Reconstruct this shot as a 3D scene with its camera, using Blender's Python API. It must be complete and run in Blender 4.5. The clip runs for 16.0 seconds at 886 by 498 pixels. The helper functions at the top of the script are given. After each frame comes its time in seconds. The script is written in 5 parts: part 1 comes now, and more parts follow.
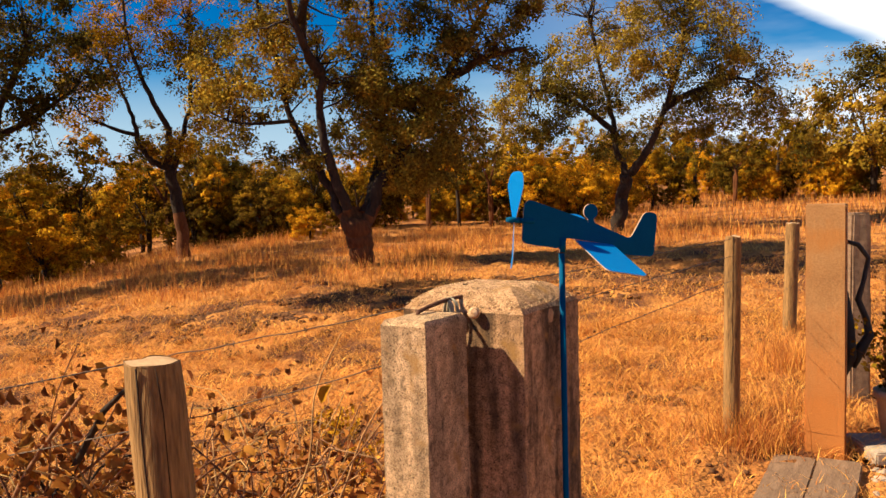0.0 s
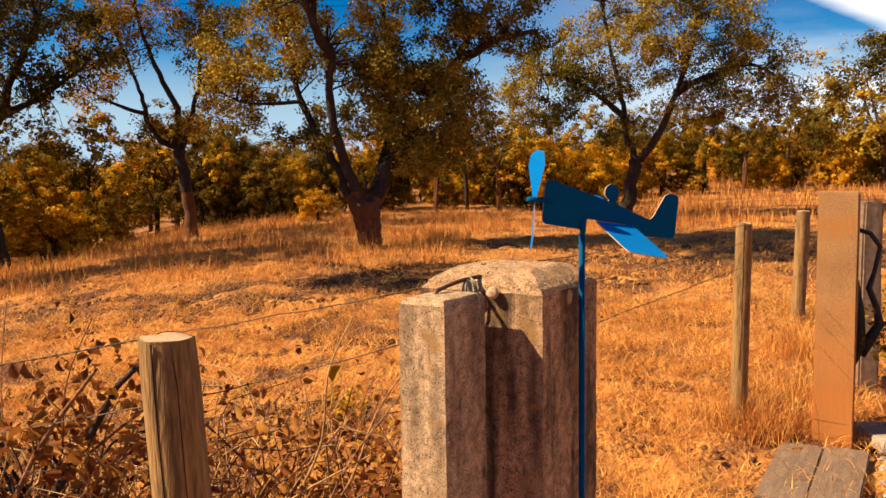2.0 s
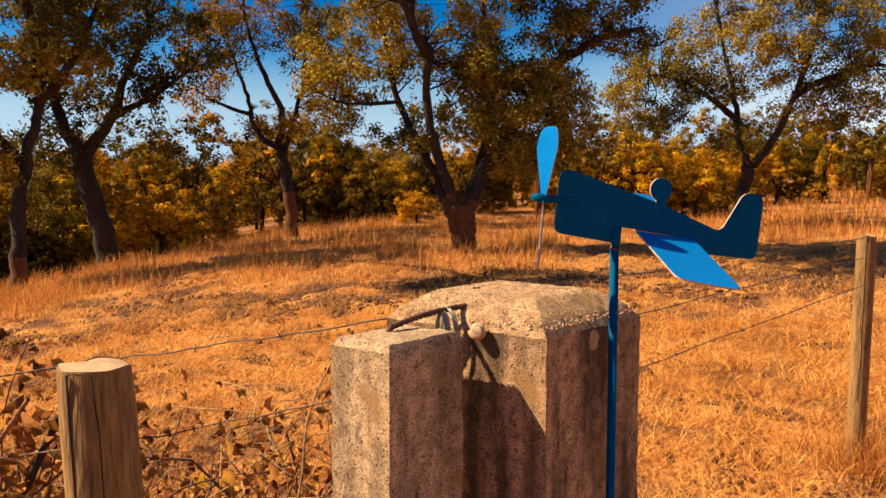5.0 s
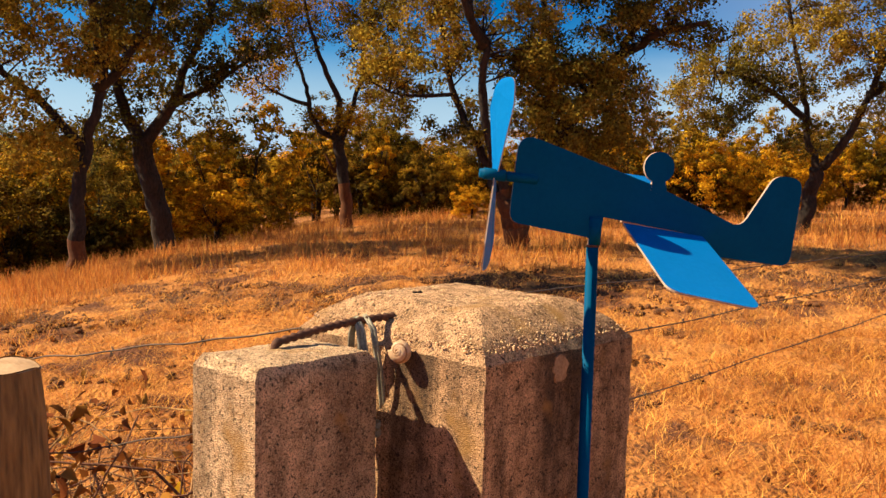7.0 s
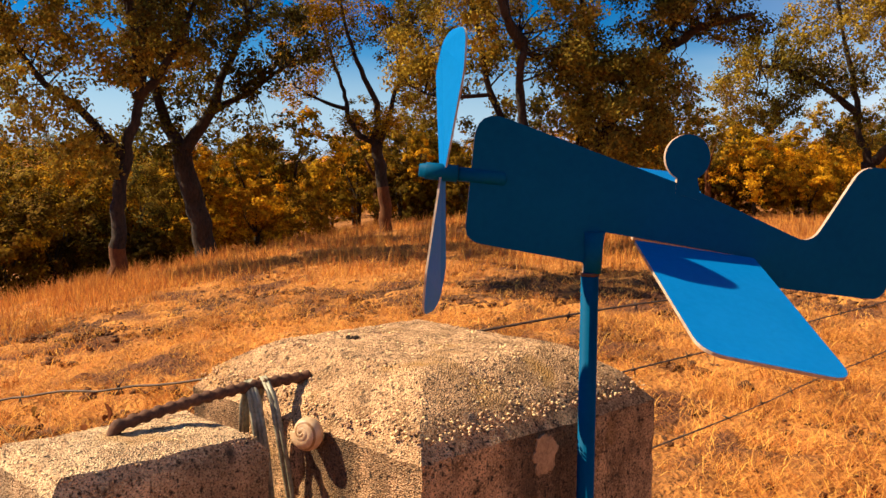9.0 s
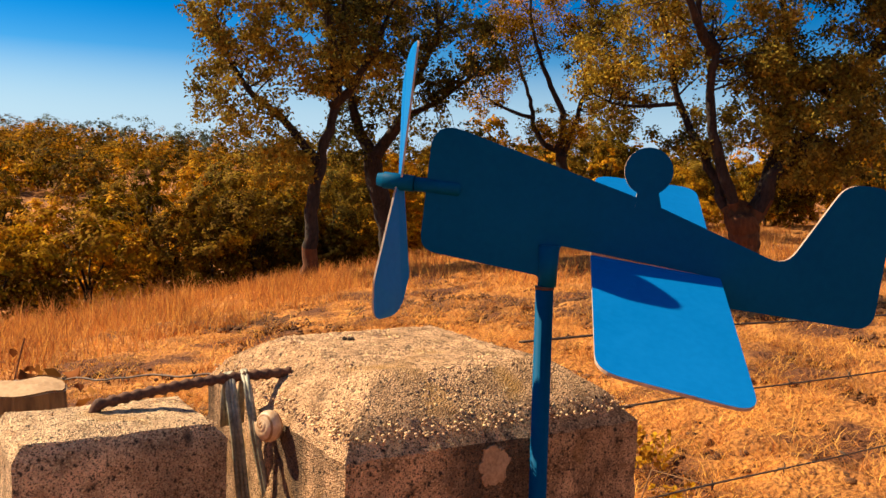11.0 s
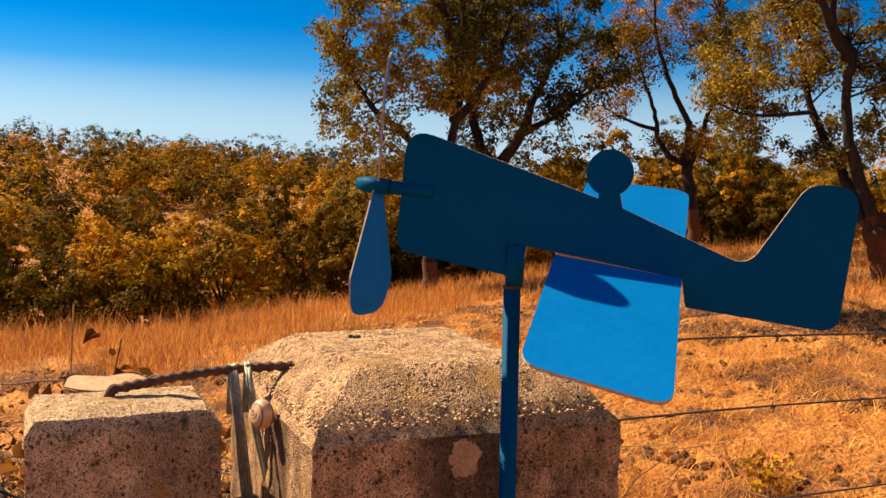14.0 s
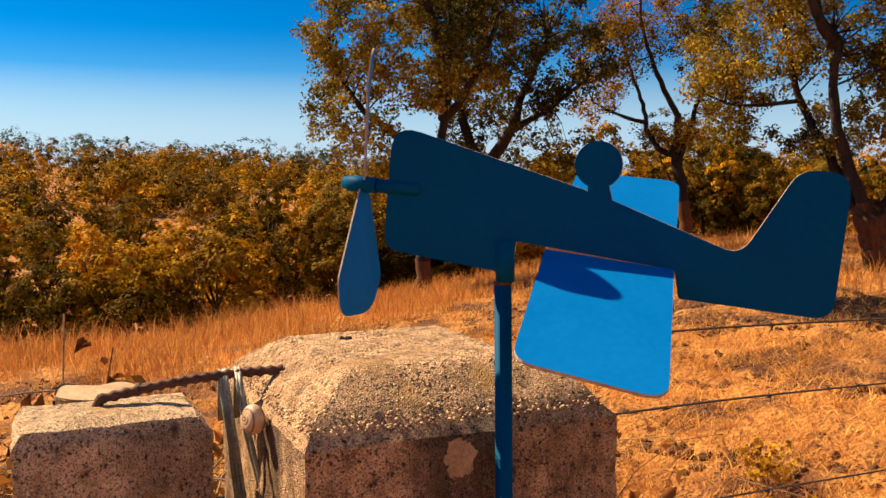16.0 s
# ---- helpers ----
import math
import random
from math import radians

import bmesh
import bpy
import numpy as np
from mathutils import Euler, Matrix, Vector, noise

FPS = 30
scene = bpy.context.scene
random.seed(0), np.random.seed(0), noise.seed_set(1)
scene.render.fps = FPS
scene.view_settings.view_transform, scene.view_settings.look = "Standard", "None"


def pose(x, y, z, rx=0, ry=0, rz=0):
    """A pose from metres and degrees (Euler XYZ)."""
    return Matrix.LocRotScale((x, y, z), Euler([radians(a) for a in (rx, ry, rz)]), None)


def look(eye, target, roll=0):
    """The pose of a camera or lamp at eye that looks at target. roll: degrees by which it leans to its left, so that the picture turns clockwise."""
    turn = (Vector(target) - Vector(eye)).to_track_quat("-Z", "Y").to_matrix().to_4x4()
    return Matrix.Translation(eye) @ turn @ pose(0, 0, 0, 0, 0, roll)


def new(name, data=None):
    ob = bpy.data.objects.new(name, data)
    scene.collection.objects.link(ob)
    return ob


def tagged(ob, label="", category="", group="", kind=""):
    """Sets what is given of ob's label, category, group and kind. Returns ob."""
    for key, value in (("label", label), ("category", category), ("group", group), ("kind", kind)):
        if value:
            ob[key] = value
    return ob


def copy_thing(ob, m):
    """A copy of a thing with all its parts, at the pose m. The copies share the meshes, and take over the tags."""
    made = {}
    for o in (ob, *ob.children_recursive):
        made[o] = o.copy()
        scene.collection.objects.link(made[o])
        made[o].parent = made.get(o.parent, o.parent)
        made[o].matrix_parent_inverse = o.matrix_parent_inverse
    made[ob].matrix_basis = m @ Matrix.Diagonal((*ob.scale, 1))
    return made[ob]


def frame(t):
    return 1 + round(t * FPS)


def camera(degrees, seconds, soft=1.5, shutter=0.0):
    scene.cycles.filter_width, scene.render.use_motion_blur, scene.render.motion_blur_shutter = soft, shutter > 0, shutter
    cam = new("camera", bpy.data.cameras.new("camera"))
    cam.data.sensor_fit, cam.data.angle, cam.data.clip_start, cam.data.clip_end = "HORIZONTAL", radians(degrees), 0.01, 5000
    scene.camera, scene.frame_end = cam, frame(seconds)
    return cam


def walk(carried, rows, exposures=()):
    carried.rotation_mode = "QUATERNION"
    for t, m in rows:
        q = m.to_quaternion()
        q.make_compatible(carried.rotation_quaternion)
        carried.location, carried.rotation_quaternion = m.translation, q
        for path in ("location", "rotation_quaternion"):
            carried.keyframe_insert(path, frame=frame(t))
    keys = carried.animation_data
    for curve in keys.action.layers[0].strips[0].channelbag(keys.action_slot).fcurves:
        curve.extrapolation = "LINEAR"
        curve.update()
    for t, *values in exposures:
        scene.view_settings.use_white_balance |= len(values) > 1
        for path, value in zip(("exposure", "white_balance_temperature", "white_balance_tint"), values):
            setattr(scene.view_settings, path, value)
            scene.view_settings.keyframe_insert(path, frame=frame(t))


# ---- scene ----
cam = camera(54.7, 16.0)
PATH = [
    (0, (0.335, 0.325, 1.744), (0.267, 2.318, 1.601), -1.6),
    (0.5, (0.33, 0.331, 1.743), (0.254, 2.323, 1.583), -1.6),
    (1, (0.328, 0.33, 1.741), (0.242, 2.321, 1.57), -1.5),
    (1.5, (0.32, 0.328, 1.737), (0.235, 2.319, 1.56), -1.2),
    (2, (0.317, 0.335, 1.737), (0.233, 2.325, 1.556), -0.8),
    (2.5, (0.32, 0.362, 1.733), (0.228, 2.351, 1.55), -0.8),
    (3, (0.336, 0.415, 1.732), (0.238, 2.405, 1.549), -1.0),
    (3.5, (0.365, 0.473, 1.73), (0.25, 2.462, 1.55), -1.0),
    (4, (0.388, 0.544, 1.723), (0.233, 2.53, 1.546), -0.5),
    (4.5, (0.406, 0.632, 1.719), (0.174, 2.611, 1.547), -0.1),
    (5, (0.435, 0.708, 1.717), (0.109, 2.674, 1.546), -0.0),
    (5.2, (0.444, 0.731, 1.716), (0.091, 2.692, 1.546), -0.0),
    (7.3, (0.503, 0.975, 1.695), (0.028, 2.908, 1.508), 1.0),
    (7.5, (0.498, 1.003, 1.694), (0.012, 2.933, 1.503), 0.4),
    (8, (0.492, 1.056, 1.695), (-0.012, 2.982, 1.508), -0.2),
    (8.2, (0.491, 1.079, 1.694), (-0.017, 3.005, 1.51), -0.2),
    (10.3, (0.588, 1.159, 1.699), (-0.203, 2.988, 1.527), 1.3),
    (10.5, (0.599, 1.161, 1.698), (-0.247, 2.965, 1.527), 1.3),
    (11, (0.619, 1.173, 1.698), (-0.335, 2.923, 1.532), 1.4),
    (11.5, (0.639, 1.172, 1.698), (-0.416, 2.863, 1.539), 1.8),
    (12, (0.661, 1.172, 1.692), (-0.47, 2.813, 1.529), 2.1),
    (12.5, (0.675, 1.182, 1.689), (-0.489, 2.799, 1.519), 2.0),
    (13, (0.684, 1.192, 1.69), (-0.49, 2.803, 1.526), 1.8),
    (13.5, (0.694, 1.196, 1.692), (-0.489, 2.801, 1.542), 1.4),
    (14, (0.694, 1.197, 1.694), (-0.504, 2.793, 1.555), 1.0),
    (14.5, (0.69, 1.2, 1.693), (-0.515, 2.791, 1.558), 0.9),
    (15, (0.688, 1.199, 1.693), (-0.514, 2.792, 1.558), 0.6),
    (15.5, (0.688, 1.2, 1.693), (-0.507, 2.798, 1.556), 0.1),
    (16, (0.692, 1.203, 1.693), (-0.492, 2.808, 1.551), -0.6),
]
walk(cam, [(t, look(eye, target, roll)) for t, eye, target, roll in PATH])

# ---- world, sun ----
SUN_AZ = Vector((-0.985, -0.15, 0)).normalized()      # towards the sun, on the ground
SUN_EL = radians(43)
world = bpy.data.worlds.new("world")
scene.world = world
world.use_nodes = True
wn, wl = world.node_tree.nodes, world.node_tree.links
wn.clear()
w_out = wn.new("ShaderNodeOutputWorld")
w_bg = wn.new("ShaderNodeBackground")
w_sky = wn.new("ShaderNodeTexSky")
w_sky.sky_type, w_sky.sun_disc = "NISHITA", False
w_sky.sun_elevation = SUN_EL
w_sky.sun_rotation = math.atan2(SUN_AZ.x, SUN_AZ.y)
w_sky.air_density, w_sky.dust_density, w_sky.ozone_density = 1.0, 0.2, 2.5
w_bg.inputs["Strength"].default_value = 0.0236
# deep graded blue, and streaks of thin cloud towards the right-hand horizon
w_hue = wn.new("ShaderNodeHueSaturation")
w_pale = wn.new("ShaderNodeMapRange")
w_pale.inputs["From Min"].default_value, w_pale.inputs["From Max"].default_value = 0.02, 0.15
w_pale.inputs["To Min"].default_value, w_pale.inputs["To Max"].default_value = 0.75, 1.85
w_hue.inputs["Hue"].default_value = 0.508
w_gam = wn.new("ShaderNodeGamma")
w_gam.inputs["Gamma"].default_value = 1.35
w_tc = wn.new("ShaderNodeTexCoord")
w_map = wn.new("ShaderNodeMapping")
w_map.inputs["Scale"].default_value = (1.0, 1.0, 5.0)
w_map.inputs["Rotation"].default_value = (0, radians(14), 0)
w_noise = wn.new("ShaderNodeTexNoise")
w_noise.inputs["Scale"].default_value = 2.1
w_noise.inputs["Detail"].default_value = 6
w_ramp = wn.new("ShaderNodeValToRGB")
w_ramp.color_ramp.elements[0].position, w_ramp.color_ramp.elements[1].position = 0.42, 0.58
w_sep = wn.new("ShaderNodeSeparateXYZ")
w_side = wn.new("ShaderNodeMapRange")
w_side.inputs["From Min"].default_value, w_side.inputs["From Max"].default_value = -0.1, 0.4
w_mul = wn.new("ShaderNodeMath")
w_mul.operation = "MULTIPLY"
w_mix = wn.new("ShaderNodeMix")
w_mix.data_type = "RGBA"
w_mix.inputs["B"].default_value = (20.5, 22.0, 23.5, 1)
wl.new(w_sky.outputs["Color"], w_gam.inputs["Color"])
wl.new(w_gam.outputs["Color"], w_hue.inputs["Color"])
wl.new(w_tc.outputs["Generated"], w_map.inputs["Vector"])
wl.new(w_map.outputs["Vector"], w_noise.inputs["Vector"])
wl.new(w_noise.outputs["Fac"], w_ramp.inputs["Fac"])
wl.new(w_tc.outputs["Generated"], w_sep.inputs["Vector"])
wl.new(w_sep.outputs["X"], w_side.inputs["Value"])
wl.new(w_sep.outputs["Z"], w_pale.inputs["Value"])
wl.new(w_pale.outputs["Result"], w_hue.inputs["Saturation"])
wl.new(w_ramp.outputs["Color"], w_mul.inputs[0])
wl.new(w_side.outputs["Result"], w_mul.inputs[1])
w_top = wn.new("ShaderNodeMapRange")
w_top.inputs["From Min"].default_value, w_top.inputs["From Max"].default_value = 0.06, 0.15
w_top.inputs["To Min"].default_value, w_top.inputs["To Max"].default_value = 1.0, 0.4
w_mul2 = wn.new("ShaderNodeMath")
w_mul2.operation = "MULTIPLY"
wl.new(w_sep.outputs["Z"], w_top.inputs["Value"])
wl.new(w_mul.outputs["Value"], w_mul2.inputs[0])
wl.new(w_top.outputs["Result"], w_mul2.inputs[1])
wl.new(w_mul2.outputs["Value"], w_mix.inputs["Factor"])
w_haze = wn.new("ShaderNodeMix")
w_haze.data_type = "RGBA"
w_haze.inputs["B"].default_value = (9.6, 14.2, 19.2, 1)
w_low = wn.new("ShaderNodeMapRange")
w_low.interpolation_type = "SMOOTHSTEP"
w_low.inputs["From Min"].default_value, w_low.inputs["From Max"].default_value = 0.0, 0.185
w_low.inputs["To Min"].default_value, w_low.inputs["To Max"].default_value = 0.82, 0.0
wl.new(w_sep.outputs["Z"], w_low.inputs["Value"])
wl.new(w_low.outputs["Result"], w_haze.inputs["Factor"])
wl.new(w_hue.outputs["Color"], w_haze.inputs["A"])
wl.new(w_haze.outputs["Result"], w_mix.inputs["A"])
# one broad bank of cirrus that slants down towards the right
w_dot = wn.new("ShaderNodeVectorMath")
w_dot.operation = "DOT_PRODUCT"
w_dot.inputs[1].default_value = Vector((0.336, 0.925, 0.176)).cross(Vector((0.421, 0.898, 0.127))).normalized() * -1
w_rag = wn.new("ShaderNodeMath")
w_rag.operation = "MULTIPLY_ADD"
w_rag.inputs[1].default_value = 0.05
w_edge = wn.new("ShaderNodeMapRange")
w_edge.inputs["From Min"].default_value, w_edge.inputs["From Max"].default_value = 0.020, 0.036
w_fade = wn.new("ShaderNodeMapRange")
w_fade.inputs["From Min"].default_value, w_fade.inputs["From Max"].default_value = 0.10, 0.2
w_fade.inputs["To Min"].default_value, w_fade.inputs["To Max"].default_value = 1.0, 0.0
w_right = wn.new("ShaderNodeMapRange")
w_right.inputs["From Min"].default_value, w_right.inputs["From Max"].default_value = 0.22, 0.36
w_b1, w_b2 = wn.new("ShaderNodeMath"), wn.new("ShaderNodeMath")
w_b1.operation = w_b2.operation = "MULTIPLY"
w_bank = wn.new("ShaderNodeMix")
w_bank.data_type = "RGBA"
w_bank.inputs["B"].default_value = (27.0, 26.6, 26.0, 1)
wl.new(w_tc.outputs["Generated"], w_dot.inputs[0])
wl.new(w_noise.outputs["Fac"], w_rag.inputs[0])
wl.new(w_dot.outputs["Value"], w_rag.inputs[2])
wl.new(w_rag.outputs["Value"], w_edge.inputs["Value"])
wl.new(w_dot.outputs["Value"], w_fade.inputs["Value"])
wl.new(w_sep.outputs["X"], w_right.inputs["Value"])
wl.new(w_edge.outputs["Result"], w_b1.inputs[0])
wl.new(w_fade.outputs["Result"], w_b1.inputs[1])
wl.new(w_b1.outputs["Value"], w_b2.inputs[0])
wl.new(w_right.outputs["Result"], w_b2.inputs[1])
wl.new(w_b2.outputs["Value"], w_bank.inputs["Factor"])
wl.new(w_mix.outputs["Result"], w_bank.inputs["A"])
wl.new(w_bank.outputs["Result"], w_bg.inputs["Color"])
wl.new(w_bg.outputs["Background"], w_out.inputs["Surface"])

sun = new("sun", bpy.data.lights.new("sun", "SUN"))
sun.data.energy, sun.data.angle, sun.data.color = 5.2, radians(0.53), (1.0, 0.825, 0.555)
to_sun = SUN_AZ * math.cos(SUN_EL) + Vector((0, 0, math.sin(SUN_EL)))
sun.matrix_world = look(to_sun * 30, (0, 0, 0))
scene.view_settings.exposure = 1.1

# ---- materials ----


def material(name, low, high, scale=8.0, rough=0.9, bump=0.3, fine=60.0, metal=0.0, third=None, third_at=0.62, per_piece=0.0, stretch=(1, 1, 1), spec=0.3, deep=1.0):
    """Two-scale mottled surface: low to high base colour, an optional third colour in patches, and fine relief."""
    m = bpy.data.materials.new(name)
    m.use_nodes = True
    n, l = m.node_tree.nodes, m.node_tree.links
    b = n["Principled BSDF"]
    b.inputs["Roughness"].default_value = rough
    b.inputs["Metallic"].default_value = metal
    b.inputs["Specular IOR Level"].default_value = spec
    tc, mp = n.new("ShaderNodeTexCoord"), n.new("ShaderNodeMapping")
    mp.inputs["Scale"].default_value = stretch
    l.new(tc.outputs["Object"], mp.inputs["Vector"])
    big, small = n.new("ShaderNodeTexNoise"), n.new("ShaderNodeTexNoise")
    for t, s, d in ((big, scale, 5), (small, fine, 4)):
        t.inputs["Scale"].default_value, t.inputs["Detail"].default_value = s, d
        l.new(mp.outputs["Vector"], t.inputs["Vector"])
    add = n.new("ShaderNodeMath")
    add.operation = "ADD"
    mixer = n.new("ShaderNodeMapRange")
    mixer.inputs["From Min"].default_value, mixer.inputs["From Max"].default_value = 0.7, 1.3
    l.new(big.outputs["Fac"], add.inputs[0])
    l.new(small.outputs["Fac"], add.inputs[1])
    l.new(add.outputs["Value"], mixer.inputs["Value"])
    col = n.new("ShaderNodeMix")
    col.data_type = "RGBA"
    col.inputs["A"].default_value, col.inputs["B"].default_value = (*low, 1), (*high, 1)
    l.new(mixer.outputs["Result"], col.inputs["Factor"])
    result = col.outputs["Result"]
    if third:
        patch, ramp, over = n.new("ShaderNodeTexNoise"), n.new("ShaderNodeValToRGB"), n.new("ShaderNodeMix")
        patch.inputs["Scale"].default_value, patch.inputs["Detail"].default_value = scale * 0.45, 6
        ramp.color_ramp.elements[0].position, ramp.color_ramp.elements[1].position = third_at - 0.06, third_at + 0.06
        over.data_type = "RGBA"
        over.inputs["B"].default_value = (*third, 1)
        l.new(mp.outputs["Vector"], patch.inputs["Vector"])
        l.new(patch.outputs["Fac"], ramp.inputs["Fac"])
        l.new(ramp.outputs["Color"], over.inputs["Factor"])
        l.new(result, over.inputs["A"])
        result = over.outputs["Result"]
    if per_piece:
        geo, hsv, val, warm = n.new("ShaderNodeNewGeometry"), n.new("ShaderNodeHueSaturation"), n.new("ShaderNodeMapRange"), n.new("ShaderNodeMapRange")
        val.inputs["To Min"].default_value, val.inputs["To Max"].default_value = 1 - per_piece, 1 + per_piece
        warm.inputs["To Min"].default_value, warm.inputs["To Max"].default_value = 0.5 - 0.04 * per_piece, 0.5 + 0.04 * per_piece
        l.new(geo.outputs["Random Per Island"], val.inputs["Value"])
        l.new(geo.outputs["Random Per Island"], warm.inputs["Value"])
        l.new(val.outputs["Result"], hsv.inputs["Value"])
        l.new(warm.outputs["Result"], hsv.inputs["Hue"])
        l.new(result, hsv.inputs["Color"])
        result = hsv.outputs["Color"]
    l.new(result, b.inputs["Base Color"])
    if bump:
        bp = n.new("ShaderNodeBump")
        bp.inputs["Strength"].default_value = bump
        bp.inputs["Distance"].default_value = 0.6 * deep / fine
        l.new(add.outputs["Value"], bp.inputs["Height"])
        l.new(bp.outputs["Normal"], b.inputs["Normal"])
    return m


def leafy(name, low, high, through_light=0.16, patches=False):
    """Foliage: colour that varies from leaf to leaf, with some light passing through."""
    m = material(name, low, high, scale=0.9, rough=0.85, bump=0, fine=7.0, per_piece=0.45, spec=0.05)
    n, l = m.node_tree.nodes, m.node_tree.links
    b = n["Principled BSDF"]
    tr, mx, out = n.new("ShaderNodeBsdfTranslucent"), n.new("ShaderNodeMixShader"), n["Material Output"]
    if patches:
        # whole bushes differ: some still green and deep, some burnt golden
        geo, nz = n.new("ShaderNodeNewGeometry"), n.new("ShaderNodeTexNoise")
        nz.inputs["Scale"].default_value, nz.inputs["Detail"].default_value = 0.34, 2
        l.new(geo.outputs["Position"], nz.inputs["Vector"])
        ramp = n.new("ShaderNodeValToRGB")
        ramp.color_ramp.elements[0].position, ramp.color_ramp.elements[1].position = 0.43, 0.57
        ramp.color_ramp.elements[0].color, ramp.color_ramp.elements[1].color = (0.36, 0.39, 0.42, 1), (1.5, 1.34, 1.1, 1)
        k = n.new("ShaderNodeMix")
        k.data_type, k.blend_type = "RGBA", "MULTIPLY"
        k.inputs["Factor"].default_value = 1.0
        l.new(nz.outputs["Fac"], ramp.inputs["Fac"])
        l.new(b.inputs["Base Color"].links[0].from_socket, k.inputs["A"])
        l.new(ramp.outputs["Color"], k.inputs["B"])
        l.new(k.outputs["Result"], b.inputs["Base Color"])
    l.new(b.inputs["Base Color"].links[0].from_socket, tr.inputs["Color"])
    mx.inputs["Fac"].default_value = through_light
    l.new(b.outputs["BSDF"], mx.inputs[1])
    l.new(tr.outputs["BSDF"], mx.inputs[2])
    l.new(mx.outputs["Shader"], out.inputs["Surface"])
    return m


def concrete(name, low, high, stain, streaks=0.8):
    """Rough cast concrete: speckled aggregate, pits, and dark lichen streaks that run down and deepen the shaded
    sides.
    """
    m = bpy.data.materials.new(name)
    m.use_nodes = True
    n, l = m.node_tree.nodes, m.node_tree.links
    b = n["Principled BSDF"]
    b.inputs["Roughness"].default_value, b.inputs["Specular IOR Level"].default_value = 0.95, 0.2
    tc = n.new("ShaderNodeTexCoord")

    def tex(scale, detail, stretch=None):
        t = n.new("ShaderNodeTexNoise")
        t.inputs["Scale"].default_value, t.inputs["Detail"].default_value = scale, detail
        if stretch:
            mp = n.new("ShaderNodeMapping")
            mp.inputs["Scale"].default_value = stretch
            l.new(tc.outputs["Object"], mp.inputs["Vector"])
            l.new(mp.outputs["Vector"], t.inputs["Vector"])
        else:
            l.new(tc.outputs["Object"], t.inputs["Vector"])
        return t.outputs["Fac"]

    def ramp(value, a, c):
        k = n.new("ShaderNodeMapRange")
        k.inputs["From Min"].default_value, k.inputs["From Max"].default_value = a, c
        l.new(value, k.inputs["Value"])
        return k.outputs["Result"]

    def mix(fac, a, c, mode="MIX"):
        k = n.new("ShaderNodeMix")
        k.data_type, k.blend_type = "RGBA", mode
        for key, val in (("Factor", fac), ("A", a), ("B", c)):
            if isinstance(val, tuple):
                k.inputs[key].default_value = (*val, 1)
            elif isinstance(val, float):
                k.inputs[key].default_value = val
            else:
                l.new(val, k.inputs[key])
        return k.outputs["Result"]

    grit = n.new("ShaderNodeTexVoronoi")
    grit.inputs["Scale"].default_value = 1150
    l.new(tc.outputs["Object"], grit.inputs["Vector"])
    sep = n.new("ShaderNodeSeparateColor")
    l.new(grit.outputs["Color"], sep.inputs["Color"])
    col = mix(ramp(tex(75, 8), 0.34, 0.66), low, high)
    col = mix(ramp(sep.outputs["Red"], 0.6, 1.2), col, tuple(min(1, c * 1.35) for c in high))
    col = mix(ramp(tex(1100, 3), 0.515, 0.64), col, tuple(c * 0.35 for c in low))
    # black run-off streaks on the upright faces only, thickened to add shade there
    geo, up = n.new("ShaderNodeNewGeometry"), n.new("ShaderNodeSeparateXYZ")
    l.new(geo.outputs["Normal"], up.inputs["Vector"])
    upright = n.new("ShaderNodeMapRange")
    for key, val in (("From Min", 0.25), ("From Max", 0.6), ("To Min", streaks), ("To Max", 0.0)):
        upright.inputs[key].default_value = val
    l.new(up.outputs["Z"], upright.inputs["Value"])
    streak = n.new("ShaderNodeMath")
    streak.operation = "MULTIPLY"
    l.new(ramp(tex(34, 7, (1, 1, 0.12)), 0.43, 0.62), streak.inputs[0])
    l.new(upright.outputs["Result"], streak.inputs[1])
    col = mix(streak.outputs["Value"], col, stain)
    col = mix(ramp(tex(90, 8, (1, 1, 0.4)), 0.61, 0.78), col, stain)
    col = mix(ramp(tex(420, 4), 0.555, 0.68), col, stain)
    col = mix(ramp(tex(28, 6), 0.60, 0.74), col, (0.42, 0.22, 0.07))
    l.new(col, b.inputs["Base Color"])
    add = n.new("ShaderNodeMath")
    add.operation = "ADD"
    l.new(tex(230, 6), add.inputs[0])
    l.new(grit.outputs["Distance"], add.inputs[1])
    bp = n.new("ShaderNodeBump")
    bp.inputs["Strength"].default_value, bp.inputs["Distance"].default_value = 0.9, 0.0016
    l.new(add.outputs["Value"], bp.inputs["Height"])
    l.new(bp.outputs["Normal"], b.inputs["Normal"])
    return m


M_ground = material("dry_earth_and_straw", (0.29, 0.097, 0.02), (0.64, 0.268, 0.06), scale=2.6, fine=26, rough=1.0, bump=1.0, deep=3.2, third=(0.13, 0.045, 0.016), third_at=0.54)
M_straw = leafy("straw", (0.46, 0.175, 0.038), (0.9, 0.42, 0.11), 0.25)
M_grass = leafy("dry_tall_grass", (0.44, 0.165, 0.04), (0.68, 0.29, 0.075), 0.3)
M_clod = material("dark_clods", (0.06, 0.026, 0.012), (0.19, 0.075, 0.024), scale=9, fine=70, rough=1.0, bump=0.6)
M_concrete = concrete("weathered_concrete", (0.32, 0.17, 0.08), (0.83, 0.475, 0.25), (0.04, 0.026, 0.017))
M_concrete_pale = concrete("pale_concrete", (0.42, 0.245, 0.128), (0.9, 0.57, 0.33), (0.05, 0.033, 0.022), 0.5)
M_grain = material("concrete_pebbles", (0.3, 0.175, 0.09), (0.85, 0.54, 0.30), scale=60, fine=400, rough=0.9, bump=0.2, per_piece=0.5)
